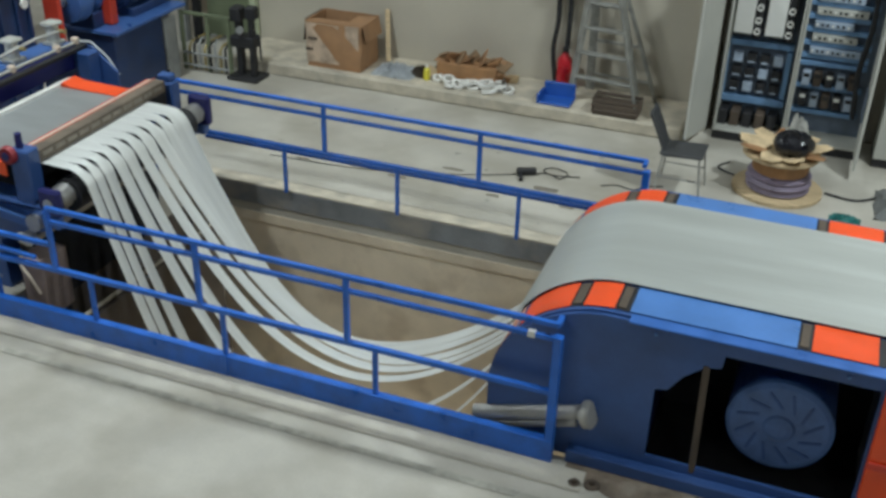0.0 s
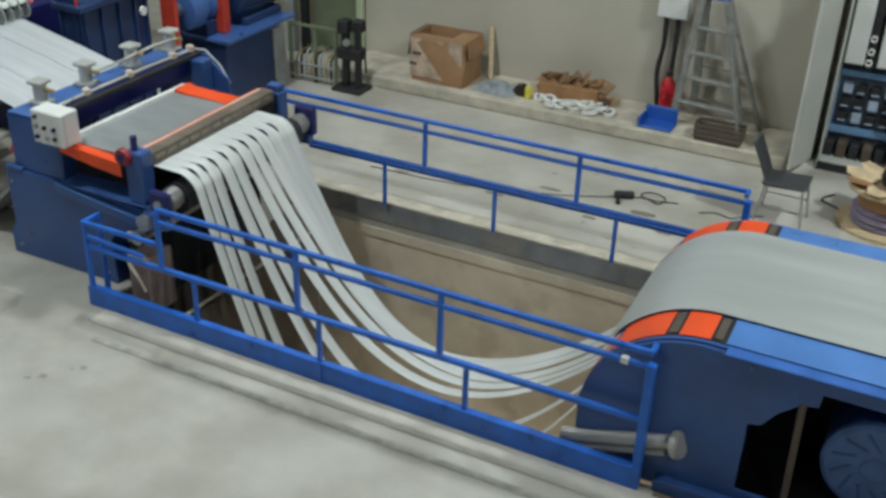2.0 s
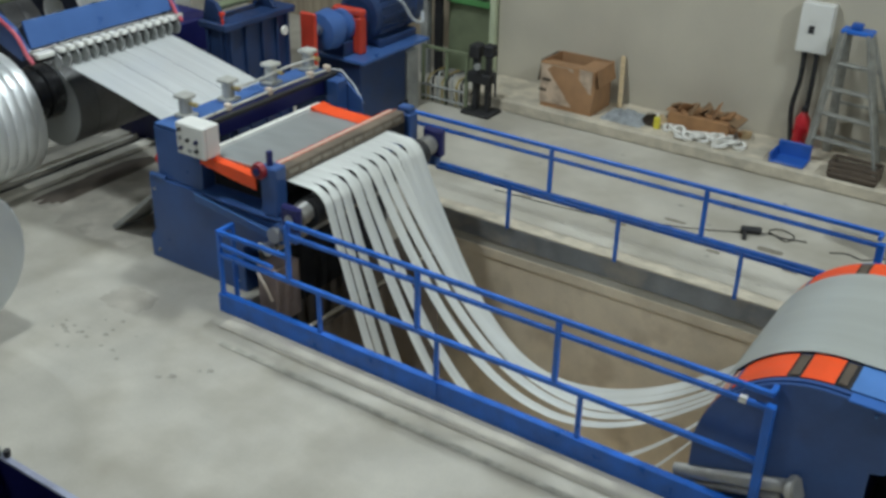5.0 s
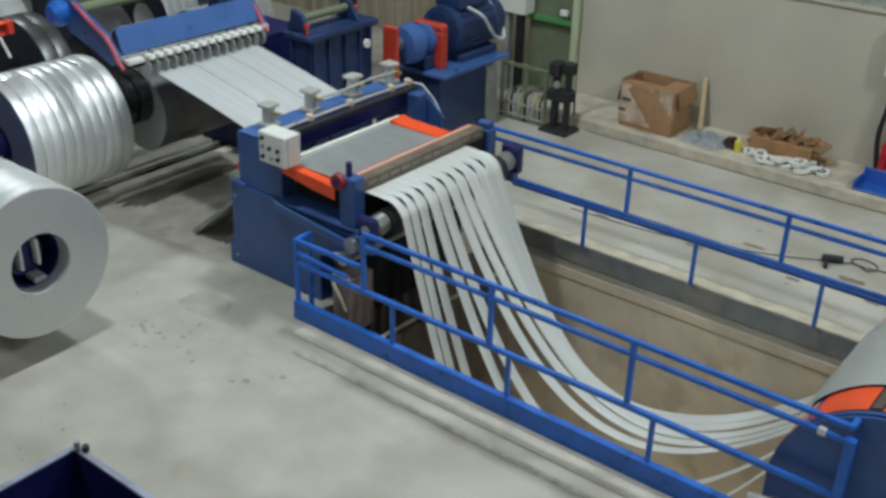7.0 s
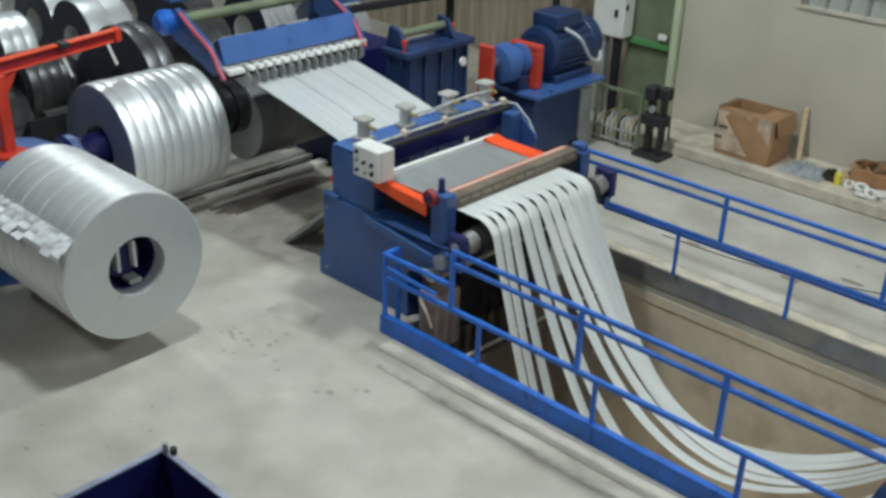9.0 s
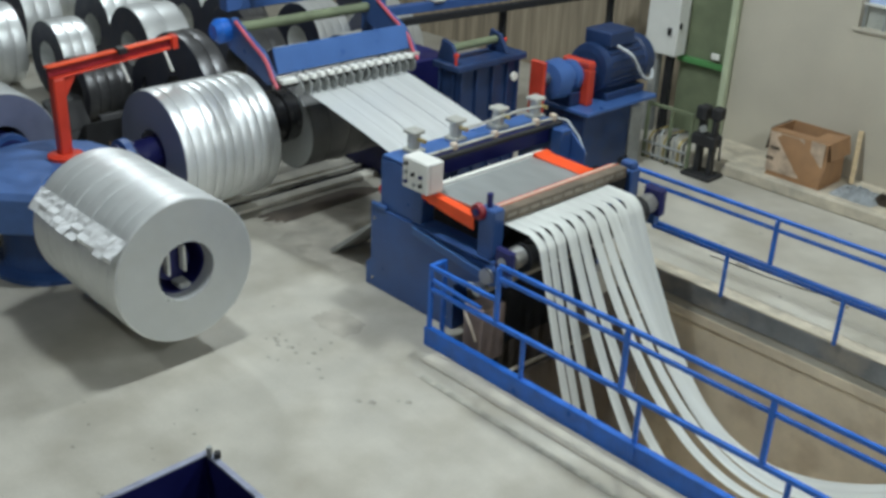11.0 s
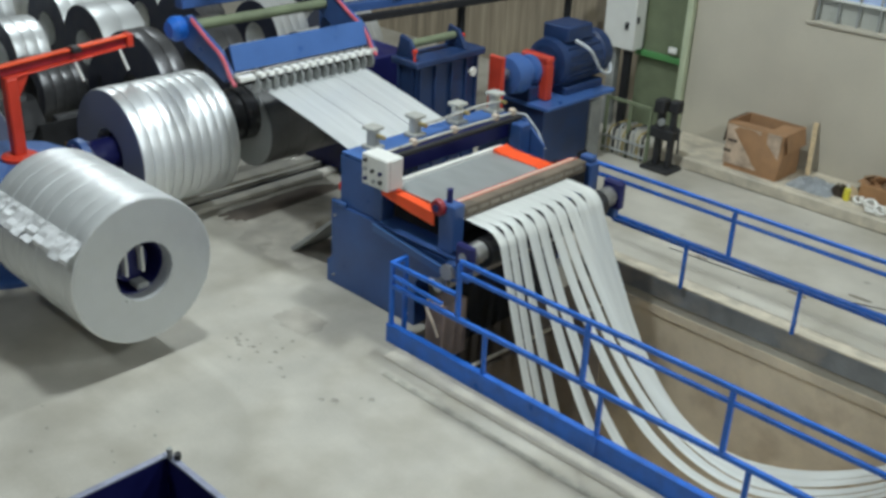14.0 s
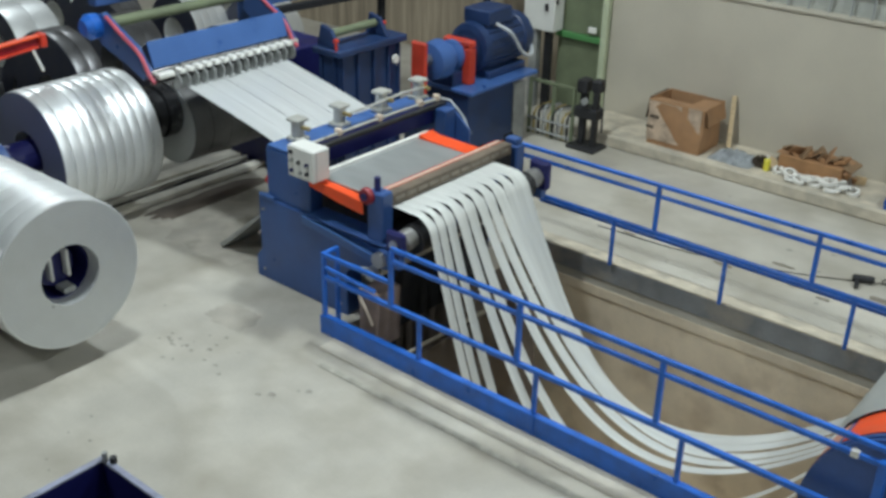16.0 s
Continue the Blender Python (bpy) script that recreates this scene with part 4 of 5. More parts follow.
part("gusset", prism([(JY + 0.06, 1.60), (JY + 0.20, 1.84), (JY + 0.06, 1.84)], "x", TX - 0.01, TX + 0.01, 0.002), M_RED, cr)
part("arm", beam((TX, JY - 0.08, 1.89), (TX - 0.26, JY + 1.40, 1.92), 0.03, 0.085), M_DARKRED, cr, "dark red web of the arm")
part("arm_flange", beam((TX + 0.005, JY - 0.09, 1.945), (TX - 0.25, JY + 1.41, 1.972), 0.09, 0.018), M_ORANGE, cr, "bright orange-red upper flange")
part("arm_flange", beam((TX + 0.02, JY - 0.06, 1.833), (TX - 0.22, JY + 1.32, 1.868), 0.09, 0.018), M_RED, cr)
part("trolley", box(TX - 0.16, TX - 0.04, JY + 0.68, JY + 0.78, 1.93, 1.99, 0.01), M_BLACK, cr)
part("end_stop", box(TX - 0.30, TX - 0.19, JY + 1.36, JY + 1.43, 1.85, 1.99, 0.01), M_RED, cr)
for k_, w_ in ((0.74, 0.12), (1.28, 0.20)):
    part("hook_pin", rod((TX - w_ + 0.02, JY + k_ - 0.03, 1.86), (TX - w_ + 0.06, JY + k_ + 0.03, 1.64), 0.016, 8), M_PLASTIC, cr, "white strap end")


def coil(p, axis, length, ro, ri, rings, label, mat, side, group, tails=None, seed=1):
    """Slit rings side by side on one mandrel; p is the middle of the outer face and the rings go back along the axis."""
    rnd = random.Random(seed)
    c = thing("steel_coil", p[0], p[1], p[2] - ro, label, "steel coil", group)
    d = Vector(axis)
    w = length / rings
    for k in range(rings):
        o = Vector(p) + d * (w * k)
        r = ro - rnd.uniform(0, 0.005)
        crown = rnd.uniform(0.004, 0.008)
        ring = part("slit_ring", lathe([(0.001, ri), (0.001, r - 0.016)] + [(u * w, r - crown * abs(2 * u - 1) ** 2.2) for u in (0.03, 0.14, 0.27, 0.40, 0.5, 0.60, 0.73, 0.86, 0.97)] + [(w - 0.001, r - 0.016), (w - 0.001, ri)], o, axis, 72, True), mat, c, "", True)
        if tails:
            a0, n, up, sd = tails
            b = bmesh.new()
            prev = None
            for g in range(6):
                a = a0 + 0.065 * g
                rr = r + 0.004 + (0.03 + 0.06 * rnd.random()) * (g / 5) ** 1.5
                row = []
                for h in range(4):
                    pos = Vector(p) + d * (w * (k + 0.01 + 0.98 * h / 3)) + (sd * math.cos(a) + up * math.sin(a)) * (rr + rnd.uniform(-0.007, 0.007))
                    row.append(b.verts.new(pos))
                if prev:
                    for h in range(3):
                        b.faces.new((prev[h], prev[h + 1], row[h + 1], row[h]))
                prev = row
            part("tail", b, M_TAIL, ring, "crumpled white strip end")
    face = part("end_face", lathe([(0.0, ri + 0.002)] + [(0.0 + 0.0005 * (k % 2), ri + 0.002 + (ro - ri - 0.02) * k / 24) for k in range(1, 25)] + [(0.004, ro - 0.018), (0.004, ri + 0.002)], Vector(p) - d * 0.006, axis, 72, True), side, c, "dull layered end face")
    return c


coil((-1.08, TY, TZ), (-1, 0, 0), 1.46, 0.635, 0.254, 10, "slit galvanised steel coil with crumpled white strip ends", M_COILTOP, M_COIL, "coils on the turnstile", (radians(141), 1, Vector((0, 0, 1)), Vector((0, 1, 0))))
coil((TX, -0.58, TZ), (0, 1, 0), 1.14, 0.67, 0.254, 10, "bright slit galvanised steel coil on the turnstile arm", M_COILTOP, M_FACE, "coils on the turnstile", seed=2)
coil((TX - 1.0, TY, TZ), (-1, 0, 0), 1.2, 0.60, 0.254, 6, "grey slit steel coil behind the turnstile hub", M_COIL, M_FACE, "coils on the turnstile", seed=3)

# ---- coil store behind ----
STORE = [(-8.6, 0.55, 0.55, 0.5, 3), (-9.6, -0.1, 0.6, 0.55, 3), (-8.2, 1.62, 0.62, 0.7, 2), (-9.5, 1.7, 0.62, 0.8, 4), (-6.6, 2.4, 0.62, 0.5, 2), (-8.1, 3.1, 0.62, 0.55, 3), (-7.2, 3.9, 0.6, 0.6, 4), (-9.3, 3.2, 0.62, 0.6, 3),
         (-7.4, 5.2, 0.6, 0.6, 3), (-5.6, 3.5, 0.55, 0.5, 4), (-10.9, 1.0, 0.62, 0.6, 3), (-11.0, 2.6, 0.62, 0.7, 3), (-10.8, 4.2, 0.62, 0.7, 3), (-6.4, 0.95, 0.52, 0.5, 2), (-5.4, 0.75, 0.78, 0.35, 2), (-7.3, 0.3, 0.45, 0.6, 4), (-7.5, 2.9, 0.62, 0.4, 3), (-6.2, 4.5, 0.6, 0.6, 4), (-5.2, 2.2, 0.6, 0.5, 3), (-10.2, -1.4, 0.62, 0.7, 4), (-8.9, -1.0, 0.6, 0.6, 4), (-12.2, 0.2, 0.62, 0.8, 4), (-12.4, 2.0, 0.62, 0.8, 4), (-12.0, 3.6, 0.62, 0.8, 4)]
for k, (cx, cy, cr_, cl, n) in enumerate(STORE):
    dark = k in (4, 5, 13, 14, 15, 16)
    coil((cx, cy, cr_), (0, 1, 0), cl, cr_, 0.25, n, "dark steel coil standing on the floor" if dark else "bright slit steel coil standing on the floor", M_DARKCOIL if dark else M_COILTOP, M_COILDARK, "stored coils", seed=10 + k)
for k, (cx, cy) in enumerate(((-7.4, 1.35), (-8.9, 2.6), (-6.0, 2.2), (-7.6, 2.3))):
    solid("coil_chock", prism([(cx - 0.35, 0.0), (cx + 0.35, 0.0), (cx + 0.22, 0.14), (cx - 0.22, 0.14)], "y", cy, cy + 0.5, 0.01), M_BLACK, "black chock on the floor among the coils", "chock", "coil chocks")

for k, (cx, cy, cw) in enumerate(((-6.1, -0.75, 0.5), (-6.5, 0.0, 0.6), (-5.9, 0.35, 0.4), (-7.2, -0.6, 0.5), (-6.9, 1.0, 0.5))):
    cd_ = thing("coil_cradle", cx, cy, 0, "black rubber-lined coil cradle standing on the floor", "cradle", "coil cradles")
    part("base", box(cx - cw, cx + cw, cy - 0.28, cy + 0.28, 0.0, 0.10, 0.01), M_BLACK, cd_)
    for s_ in (-1, 1):
        part("wedge", prism([(cx + s_ * cw, 0.102), (cx + s_ * cw, 0.42 + 0.06 * (k % 2)), (cx + s_ * (cw - 0.10), 0.42), (cx + s_ * (cw - 0.36), 0.102)], "y", cy - 0.25, cy + 0.25, 0.01), M_BLACK, cd_)
    part("strap", beam((cx - cw + 0.02, cy - 0.30, 0.30), (cx + cw * 0.4, cy - 0.31, 0.12), 0.012, 0.05), (M_TAIL, M_OLIVE, M_DARKWOOD)[k % 3], cd_)

# ---- gearbox, drive motor and pedestal ----
gb = thing("gearbox", -2.25, 2.85, 0, "blue ribbed gearbox with an overhanging lid", "gearbox")
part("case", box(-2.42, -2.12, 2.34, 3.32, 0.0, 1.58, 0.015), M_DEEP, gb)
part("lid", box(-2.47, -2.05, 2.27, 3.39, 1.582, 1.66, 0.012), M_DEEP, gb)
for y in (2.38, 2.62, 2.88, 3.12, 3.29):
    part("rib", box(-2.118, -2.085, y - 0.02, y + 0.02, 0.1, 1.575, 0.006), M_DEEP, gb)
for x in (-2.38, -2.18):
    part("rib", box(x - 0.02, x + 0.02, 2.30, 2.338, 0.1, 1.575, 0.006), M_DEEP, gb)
part("roll", rod((-2.30, 2.40, 1.80), (-2.30, 3.1, 1.80), 0.045, 16), M_OLIVE, gb, "olive roll on the lid")
for y in (2.34, 3.11):
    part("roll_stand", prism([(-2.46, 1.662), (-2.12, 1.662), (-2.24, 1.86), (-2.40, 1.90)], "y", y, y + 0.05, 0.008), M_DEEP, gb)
for x, y in ((-2.12, 2.30), (-2.30, 3.25)):
    part("handle", rod((x, y, 1.66), (x, y, 1.76), 0.014, 10), M_RED, gb, "red handle")
    part("handle_knob", rod((x, y - 0.02, 1.77), (x, y + 0.02, 1.77), 0.026, 10), M_RED, gb, "red knob")
part("gauge", rod((-2.08, 3.20, 1.40), (-2.05, 3.20, 1.40), 0.05, 20), M_PLASTIC, gb, "white round gauge")
pd = thing("drive_pedestal", -1.95, 4.5, 0, "blue steel pedestal under the drive motor", "pedestal")
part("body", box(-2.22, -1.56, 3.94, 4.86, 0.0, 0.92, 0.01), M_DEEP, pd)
part("top_plate", box(-2.30, -1.45, 3.86, 5.22, 0.922, 0.965, 0.006), M_LIGHTBLUE2, pd)
part("leg", box(-2.0, -1.6, 4.95, 5.2, 0.0, 0.80, 0.01), M_GREY, pd)
part("slot", box(-1.559, -1.553, 4.1, 4.3, 0.10, 0.2, 0.003), M_DARK, pd)
part("slot", box(-1.559, -1.553, 4.7, 4.9, 0.10, 0.2, 0.003), M_DARK, pd)
mo = thing("drive_motor", -1.93, 4.8, 0.965, "blue finned electric drive motor on its pedestal", "motor")
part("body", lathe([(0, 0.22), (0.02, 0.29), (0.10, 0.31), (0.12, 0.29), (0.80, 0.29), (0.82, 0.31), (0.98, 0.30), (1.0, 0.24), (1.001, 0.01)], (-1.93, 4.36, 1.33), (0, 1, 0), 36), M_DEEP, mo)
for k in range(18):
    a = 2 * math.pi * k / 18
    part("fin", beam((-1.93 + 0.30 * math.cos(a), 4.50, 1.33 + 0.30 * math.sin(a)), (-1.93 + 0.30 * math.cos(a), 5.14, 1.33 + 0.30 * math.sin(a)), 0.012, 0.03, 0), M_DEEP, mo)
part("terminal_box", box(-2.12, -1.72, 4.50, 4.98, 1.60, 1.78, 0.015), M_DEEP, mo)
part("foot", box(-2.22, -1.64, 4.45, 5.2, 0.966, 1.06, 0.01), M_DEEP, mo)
part("cable", pipe(smooth_path([(-1.70, 4.62, 1.62), (-1.55, 4.75, 1.50), (-1.55, 5.0, 1.22), (-1.58, 5.25, 1.15), (-1.75, 5.4, 1.35)], 20), 0.022), M_CLEAR, mo, "pale grey motor cable", True)
cp = thing("coupling", -1.93, 3.8, 0.965, "blue coupling between red guards on the drive shaft", "coupling")
part("shaft", rod((-1.93, 3.515, 1.33), (-1.93, 4.36, 1.33), 0.07, 20), M_STEEL, cp)
part("drum", lathe([(0, 0.12), (0.02, 0.22), (0.22, 0.24), (0.26, 0.16), (0.38, 0.15), (0.40, 0.19), (0.46, 0.19), (0.47, 0.08)], (-1.93, 3.62, 1.30), (0, 1, 0), 28), M_LIGHTBLUE2, cp, "dusty blue coupling drum", False)
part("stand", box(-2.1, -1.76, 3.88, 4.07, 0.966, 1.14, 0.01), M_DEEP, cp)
part("guard", box(-1.79, -1.66, 4.08, 4.20, 0.966, 1.41, 0.015), M_REDFELT2, cp, "orange-red guard")
part("guard_top", box(-2.10, -1.66, 4.08, 4.20, 1.412, 1.50, 0.02), M_REDFELT2, cp, "orange-red guard")
part("guard", box(-2.02, -1.80, 3.41, 3.47, 0.0, 1.58, 0.015), M_REDFELT2, cp, "dark red guard")
bmn = thing("bus_duct", -3.5, 4.2, 0, "blue and grey overhead beam on posts behind the drive", "beam")
part("beam", beam((-3.6, 2.5, 1.93), (-3.2, 7.0, 1.93), 0.14, 0.10), M_BLUE, bmn)
part("beam", beam((-3.45, 2.5, 1.82), (-3.05, 7.0, 1.82), 0.10, 0.08), M_DARK, bmn)
for x, y in ((-3.4, 4.4), (-3.2, 6.4)):
    part("post", box(x - 0.04, x + 0.04, y - 0.04, y + 0.04, 0.0, 1.8), M_DARK, bmn)
for k, y in enumerate((3.2, 3.9, 5.0)):
    part("clamp", box(-3.62 + 0.06 * k, -3.42 + 0.06 * k, y, y + 0.2, 1.98, 2.06, 0.02), (M_PLASTIC, M_RED, M_RED)[k], bmn)

# ---- doorway, valve stand and wall boxes ----
gd = thing("door_1", -1.75, 6.7, 0, "green steel doorway with pale jamb and mesh leaf", "door", kind="structure")
part("jamb", box(-1.36, -1.27, 6.52, 6.62, 0.0, 2.6, 0.006), M_JAMB, gd, "pale green jamb")
part("cross_rail", box(-2.1, -1.37, 6.56, 6.62, 1.04, 1.12, 0.006), M_GREEN, gd)
part("leaf", box(-2.1, -1.37, 6.64, 6.67, 0.05, 2.6, 0.004), M_OLIVE, gd, "dull olive leaf")
part("latch", box(-1.56, -1.44, 6.52, 6.56, 1.18, 1.26, 0.008), M_PLASTIC, gd)
wb = thing("wall_cabinet", -2.2, 6.45, 0, "white steel switch cabinet on a grey post", "switch cabinet")
part("body", box(-2.48, -1.98, 6.30, 6.55, 1.14, 1.95, 0.012), M_WHITE, wb)
part("handle", box(-2.12, -2.07, 6.27, 6.30, 1.42, 1.52, 0.006), M_BLACK, wb)
part("hinge", box(-1.98, -1.955, 6.33, 6.37, 1.52, 1.60, 0.004), M_BLACK, wb)
part("post", box(-2.40, -2.28, 6.36, 6.48, 0.0, 1.14, 0.006), M_GREY, wb)
part("post", box(-2.16, -2.06, 6.36, 6.46, 0.0, 1.14, 0.006), M_DARK, wb)
vs = thing("valve_stand", -0.80, 5.5, 0, "black hydraulic valve stand with hoses", "valve stand")
part("base", box(-1.02, -0.60, 5.32, 5.66, 0.0, 0.05, 0.01), M_BLACK, vs)
part("column", box(-0.93, -0.85, 5.44, 5.54, 0.05, 0.80, 0.01), M_BLACK, vs)
part("column", box(-0.73, -0.67, 5.42, 5.52, 0.05, 0.84, 0.01), M_BLACK, vs)
part("manifold", box(-0.98, -0.64, 5.38, 5.58, 0.42, 0.56, 0.015), M_BLACK, vs)
part("valve_head", box(-0.96, -0.82, 5.38, 5.56, 0.74, 0.92, 0.02), M_BLACK, vs)
part("valve_head", box(-0.76, -0.62, 5.40, 5.54, 0.78, 0.94, 0.02), M_BLACK, vs)
part("gauge", rod((-0.80, 5.37, 0.66), (-0.80, 5.33, 0.66), 0.045, 16), M_GREY, vs)
part("handle", pipe([(-0.62, 5.42, 0.62), (-0.56, 5.40, 0.60), (-0.55, 5.40, 0.30)], 0.014), M_BLACK, vs)
ph = thing("pipe_rack", -1.3, 5.5, 0, "rack of bare and black hydraulic pipes by the wall", "pipe rack")
for k in range(8):
    x = -1.62 + 0.075 * k
    part("pipe", pipe([(x, 5.45, 0.03), (x, 5.45, 0.30 + 0.03 * (k % 3)), (x, 5.52, 0.36 + 0.03 * (k % 3)), (x + 0.03, 5.8, 0.38)], 0.016), (M_BRASS, M_BLACK, M_GREY)[k % 3], ph)
for z in (0.08, 0.24):
    part("cross_bar", rod((-1.7, 5.43, z), (-1.05, 5.43, z), 0.018, 8), M_GREY, ph)
for x in (-1.72, -1.35, -1.04):
    part("upright", box(x - 0.02, x + 0.02, 5.46, 5.50, 0.0, 0.72, 0.004), M_OLIVE, ph)
part("top_bar", box(-1.74, -1.02, 5.46, 5.50, 0.72, 0.76, 0.004), M_OLIVE, ph)

# ---- things on the plinth ----
PT = 0.16
cbx = thing("cardboard_box", 0.2, 6.1, PT, "large dented cardboard box, half open, with pale film", "cardboard box")
CX0, CX1, CY0, CY1, CH = -0.16, 0.60, 5.84, 6.40, 0.58
for a in ((CX0, CX1, CY0, CY0 + 0.012), (CX0, CX1, CY1 - 0.012, CY1), (CX0, CX0 + 0.012, CY0 + 0.012, CY1 - 0.012), (CX1 - 0.012, CX1, CY0 + 0.012, CY1 - 0.012)):
    bs = box(a[0], a[1], a[2], a[3], PT, PT + CH, 0)
    bmesh.ops.subdivide_edges(bs, edges=bs.edges[:], cuts=5, use_grid_fill=True)
    for v in bs.verts:
        u, w = (v.co.x - CX0) / (CX1 - CX0), (v.co.z - PT) / CH
        v.co.y += (0.030 if a[2] < 6.0 else 0.012) * math.sin(5.0 * u + 3.2 * w) * math.sin(math.pi * w)
        v.co.x += 0.022 * math.sin(4.0 * (v.co.y - CY0) + 4.1 * w) * math.sin(math.pi * w) + 0.05 * (1 - w) * (u - 0.5) * -1.0
    part("side", bs, M_CARD, cbx, "", True)
part("bottom", box(CX0 + 0.013, CX1 - 0.013, CY0 + 0.013, CY1 - 0.013, PT, PT + 0.012, 0), M_CARD, cbx)
part("flap", prism([(CX0, PT + CH), (CX0 - 0.05, PT + CH - 0.28), (CX0 - 0.06, PT + CH - 0.28), (CX0 - 0.02, PT + CH + 0.01)], "y", CY0 + 0.05, CY1 - 0.05, 0), M_BROWN, cbx)
part("flap", prism([(CX1, PT + CH), (CX1 + 0.05, PT + CH - 0.2), (CX1 + 0.06, PT + CH - 0.2), (CX1 + 0.01, PT + CH + 0.01)], "y", CY0 + 0.05, CY1 - 0.05, 0), M_CARD, cbx)
part("flap", prism([(CY0 + 0.004, PT + CH), (CY0 + 0.30, PT + CH - 0.05), (CY0 + 0.30, PT + CH - 0.06), (CY0 + 0.004, PT + CH - 0.012)], "x", CX0 + 0.02, CX1 - 0.02, 0), M_CARD, cbx)
part("flap", prism([(CX1 - 0.014, PT + CH - 0.002), (CX1 - 0.26, PT + CH - 0.02), (CX1 - 0.26, PT + CH - 0.03), (CX1 - 0.014, PT + CH - 0.014)], "y", CY0 + 0.02, CY1 - 0.06, 0), M_CARD, cbx)
part("tape", box(CX0 + 0.01, CX0 + 0.46, CY0 - 0.004, CY0 - 0.001, PT + 0.06, PT + CH - 0.02, 0), M_FILM, cbx, "pale translucent wrapping film")
part("tape", box(CX0 + 0.55, CX1 - 0.03, CY0 - 0.004, CY0 - 0.001, PT + 0.28, PT + CH - 0.004, 0), M_FILM, cbx)
for a in ((-0.12, 0.34, 0.05, 0.02), (-0.16, 0.20, 0.04, 0.02)):
    part("mark", box(a[0], a[0] + a[2] * 2.5, CY0 - 0.008, CY0 - 0.005, PT + a[1], PT + a[1] + a[3] * 2, 0), M_BROWN, cbx, "dark printed mark")
solid("plank", beam((0.74, 6.36, PT + 0.01), (0.64, 6.56, PT + 0.62), 0.06, 0.03), M_WOOD, "pale wooden plank leaning on the wall", "plank")
rnd = random.Random(5)


def heap(name, cx, cy, z, sx, sy, h, n, mat, label, category):
    """A crumpled heap of film or paper: one sheet with an uneven surface."""
    b = bmesh.new()
    g = 14
    vs_ = [[b.verts.new((cx + sx * (i / g - 0.5) + rnd.uniform(-1, 1) * sx * 0.03, cy + sy * (j / g - 0.5) + rnd.uniform(-1, 1) * sy * 0.03,
                         z + 0.004 + h * max(0, math.sin(math.pi * i / g) * math.sin(math.pi * j / g)) ** 0.6 * rnd.uniform(0.35, 1.0))) for j in range(g + 1)] for i in range(g + 1)]
    for i in range(g):
        for j in range(g):
            b.faces.new((vs_[i][j], vs_[i + 1][j], vs_[i + 1][j + 1], vs_[i][j + 1]))
    bmesh.ops.solidify(b, geom=b.faces[:], thickness=0.004)
    return solid(name, b, mat, label, category)


heap("plastic_film", 0.98, 6.05, PT, 0.55, 0.4, 0.14, 0, M_CLEAR, "crumpled grey plastic film beside the box", "plastic film")
heap("rag", 1.28, 6.12, PT, 0.22, 0.26, 0.14, 0, M_BROWN, "crumpled dark rag on the plinth", "rag")
tb = thing("torn_carton", 1.85, 6.25, PT, "low torn brown cardboard carton full of scraps", "carton")
part("tray", box(1.52, 2.28, 6.05, 6.45, PT, PT + 0.22, 0.008), M_CARD2, tb)
for k in range(14):
    x = 1.48 + 0.06 * k
    b = box(x, x + 0.14, 6.08 + 0.03 * (k % 3), 6.3 + 0.04 * (k % 2), PT + 0.22, PT + 0.235 + 0.012 * (k % 3), 0.004)
    bmesh.ops.rotate(b, cent=(x, 6.2, PT + 0.24), matrix=Euler((rnd.uniform(-0.9, 0.9), rnd.uniform(-1.0, 1.0), rnd.uniform(-0.8, 0.8))).to_matrix(), verts=b.verts)
    part("scrap", b, (M_CARD, M_DARKWOOD, M_CARD2)[k % 3], tb)
for k, (x, y, r0) in enumerate(((1.40, 6.18, 0.3), (1.50, 6.28, -0.5), (2.36, 6.12, 0.8), (2.44, 6.25, -0.3), (2.40, 6.02, 0.1))):
    b = prism([(-0.10, -0.05), (0.02, -0.08), (0.11, -0.02), (0.07, 0.06), (-0.06, 0.07)], "z", 0.0, 0.012, 0.002)
    bmesh.ops.rotate(b, cent=(0, 0, 0), matrix=Euler((0.5 + 0.2 * k, r0, 1.3 * k)).to_matrix(), verts=b.verts)
    bmesh.ops.translate(b, vec=(x, y, PT - min(v.co.z for v in b.verts)), verts=b.verts)
    solid("cardboard_scrap", b, (M_FLAP, M_BROWN, M_CARD2)[k % 3], "torn piece of board lying on the plinth", "scrap", "torn scraps")
rnd2 = random.Random(8)
for k in range(13):
    x, y = 1.58 + 0.075 * k + rnd2.uniform(-0.03, 0.03), 5.93 + rnd2.uniform(-0.09, 0.09)
    r = rnd2.uniform(0.07, 0.11)
    b = lathe([(0.0, r * 0.62), (0.0, r), (0.04, r), (0.04, r * 0.62)], (x, y, PT + 0.012 + 0.02 * (k % 3)), (rnd2.uniform(-0.3, 0.3), rnd2.uniform(-0.3, 0.3), 1), 16, True)
    o = solid("plastic_ring", b, M_PLASTIC, "white plastic ring dropped on the plinth", "plastic ring", "white rings")
bt = thing("bottle", 1.42, 5.98, PT, "small yellow plastic bottle on the plinth", "bottle")
part("body", lathe([(0, 0.035), (0.01, 0.04), (0.13, 0.04), (0.16, 0.015)], (1.42, 5.98, PT), (0, 0, 1), 16), M_YELLOW, bt)
part("cap", rod((1.42, 5.98, PT + 0.16), (1.42, 5.98, PT + 0.19), 0.018, 12), M_PLASTIC, bt)
fe = thing("fire_extinguisher", 3.03, 6.42, PT, "red fire extinguisher standing by the wall", "fire extinguisher")
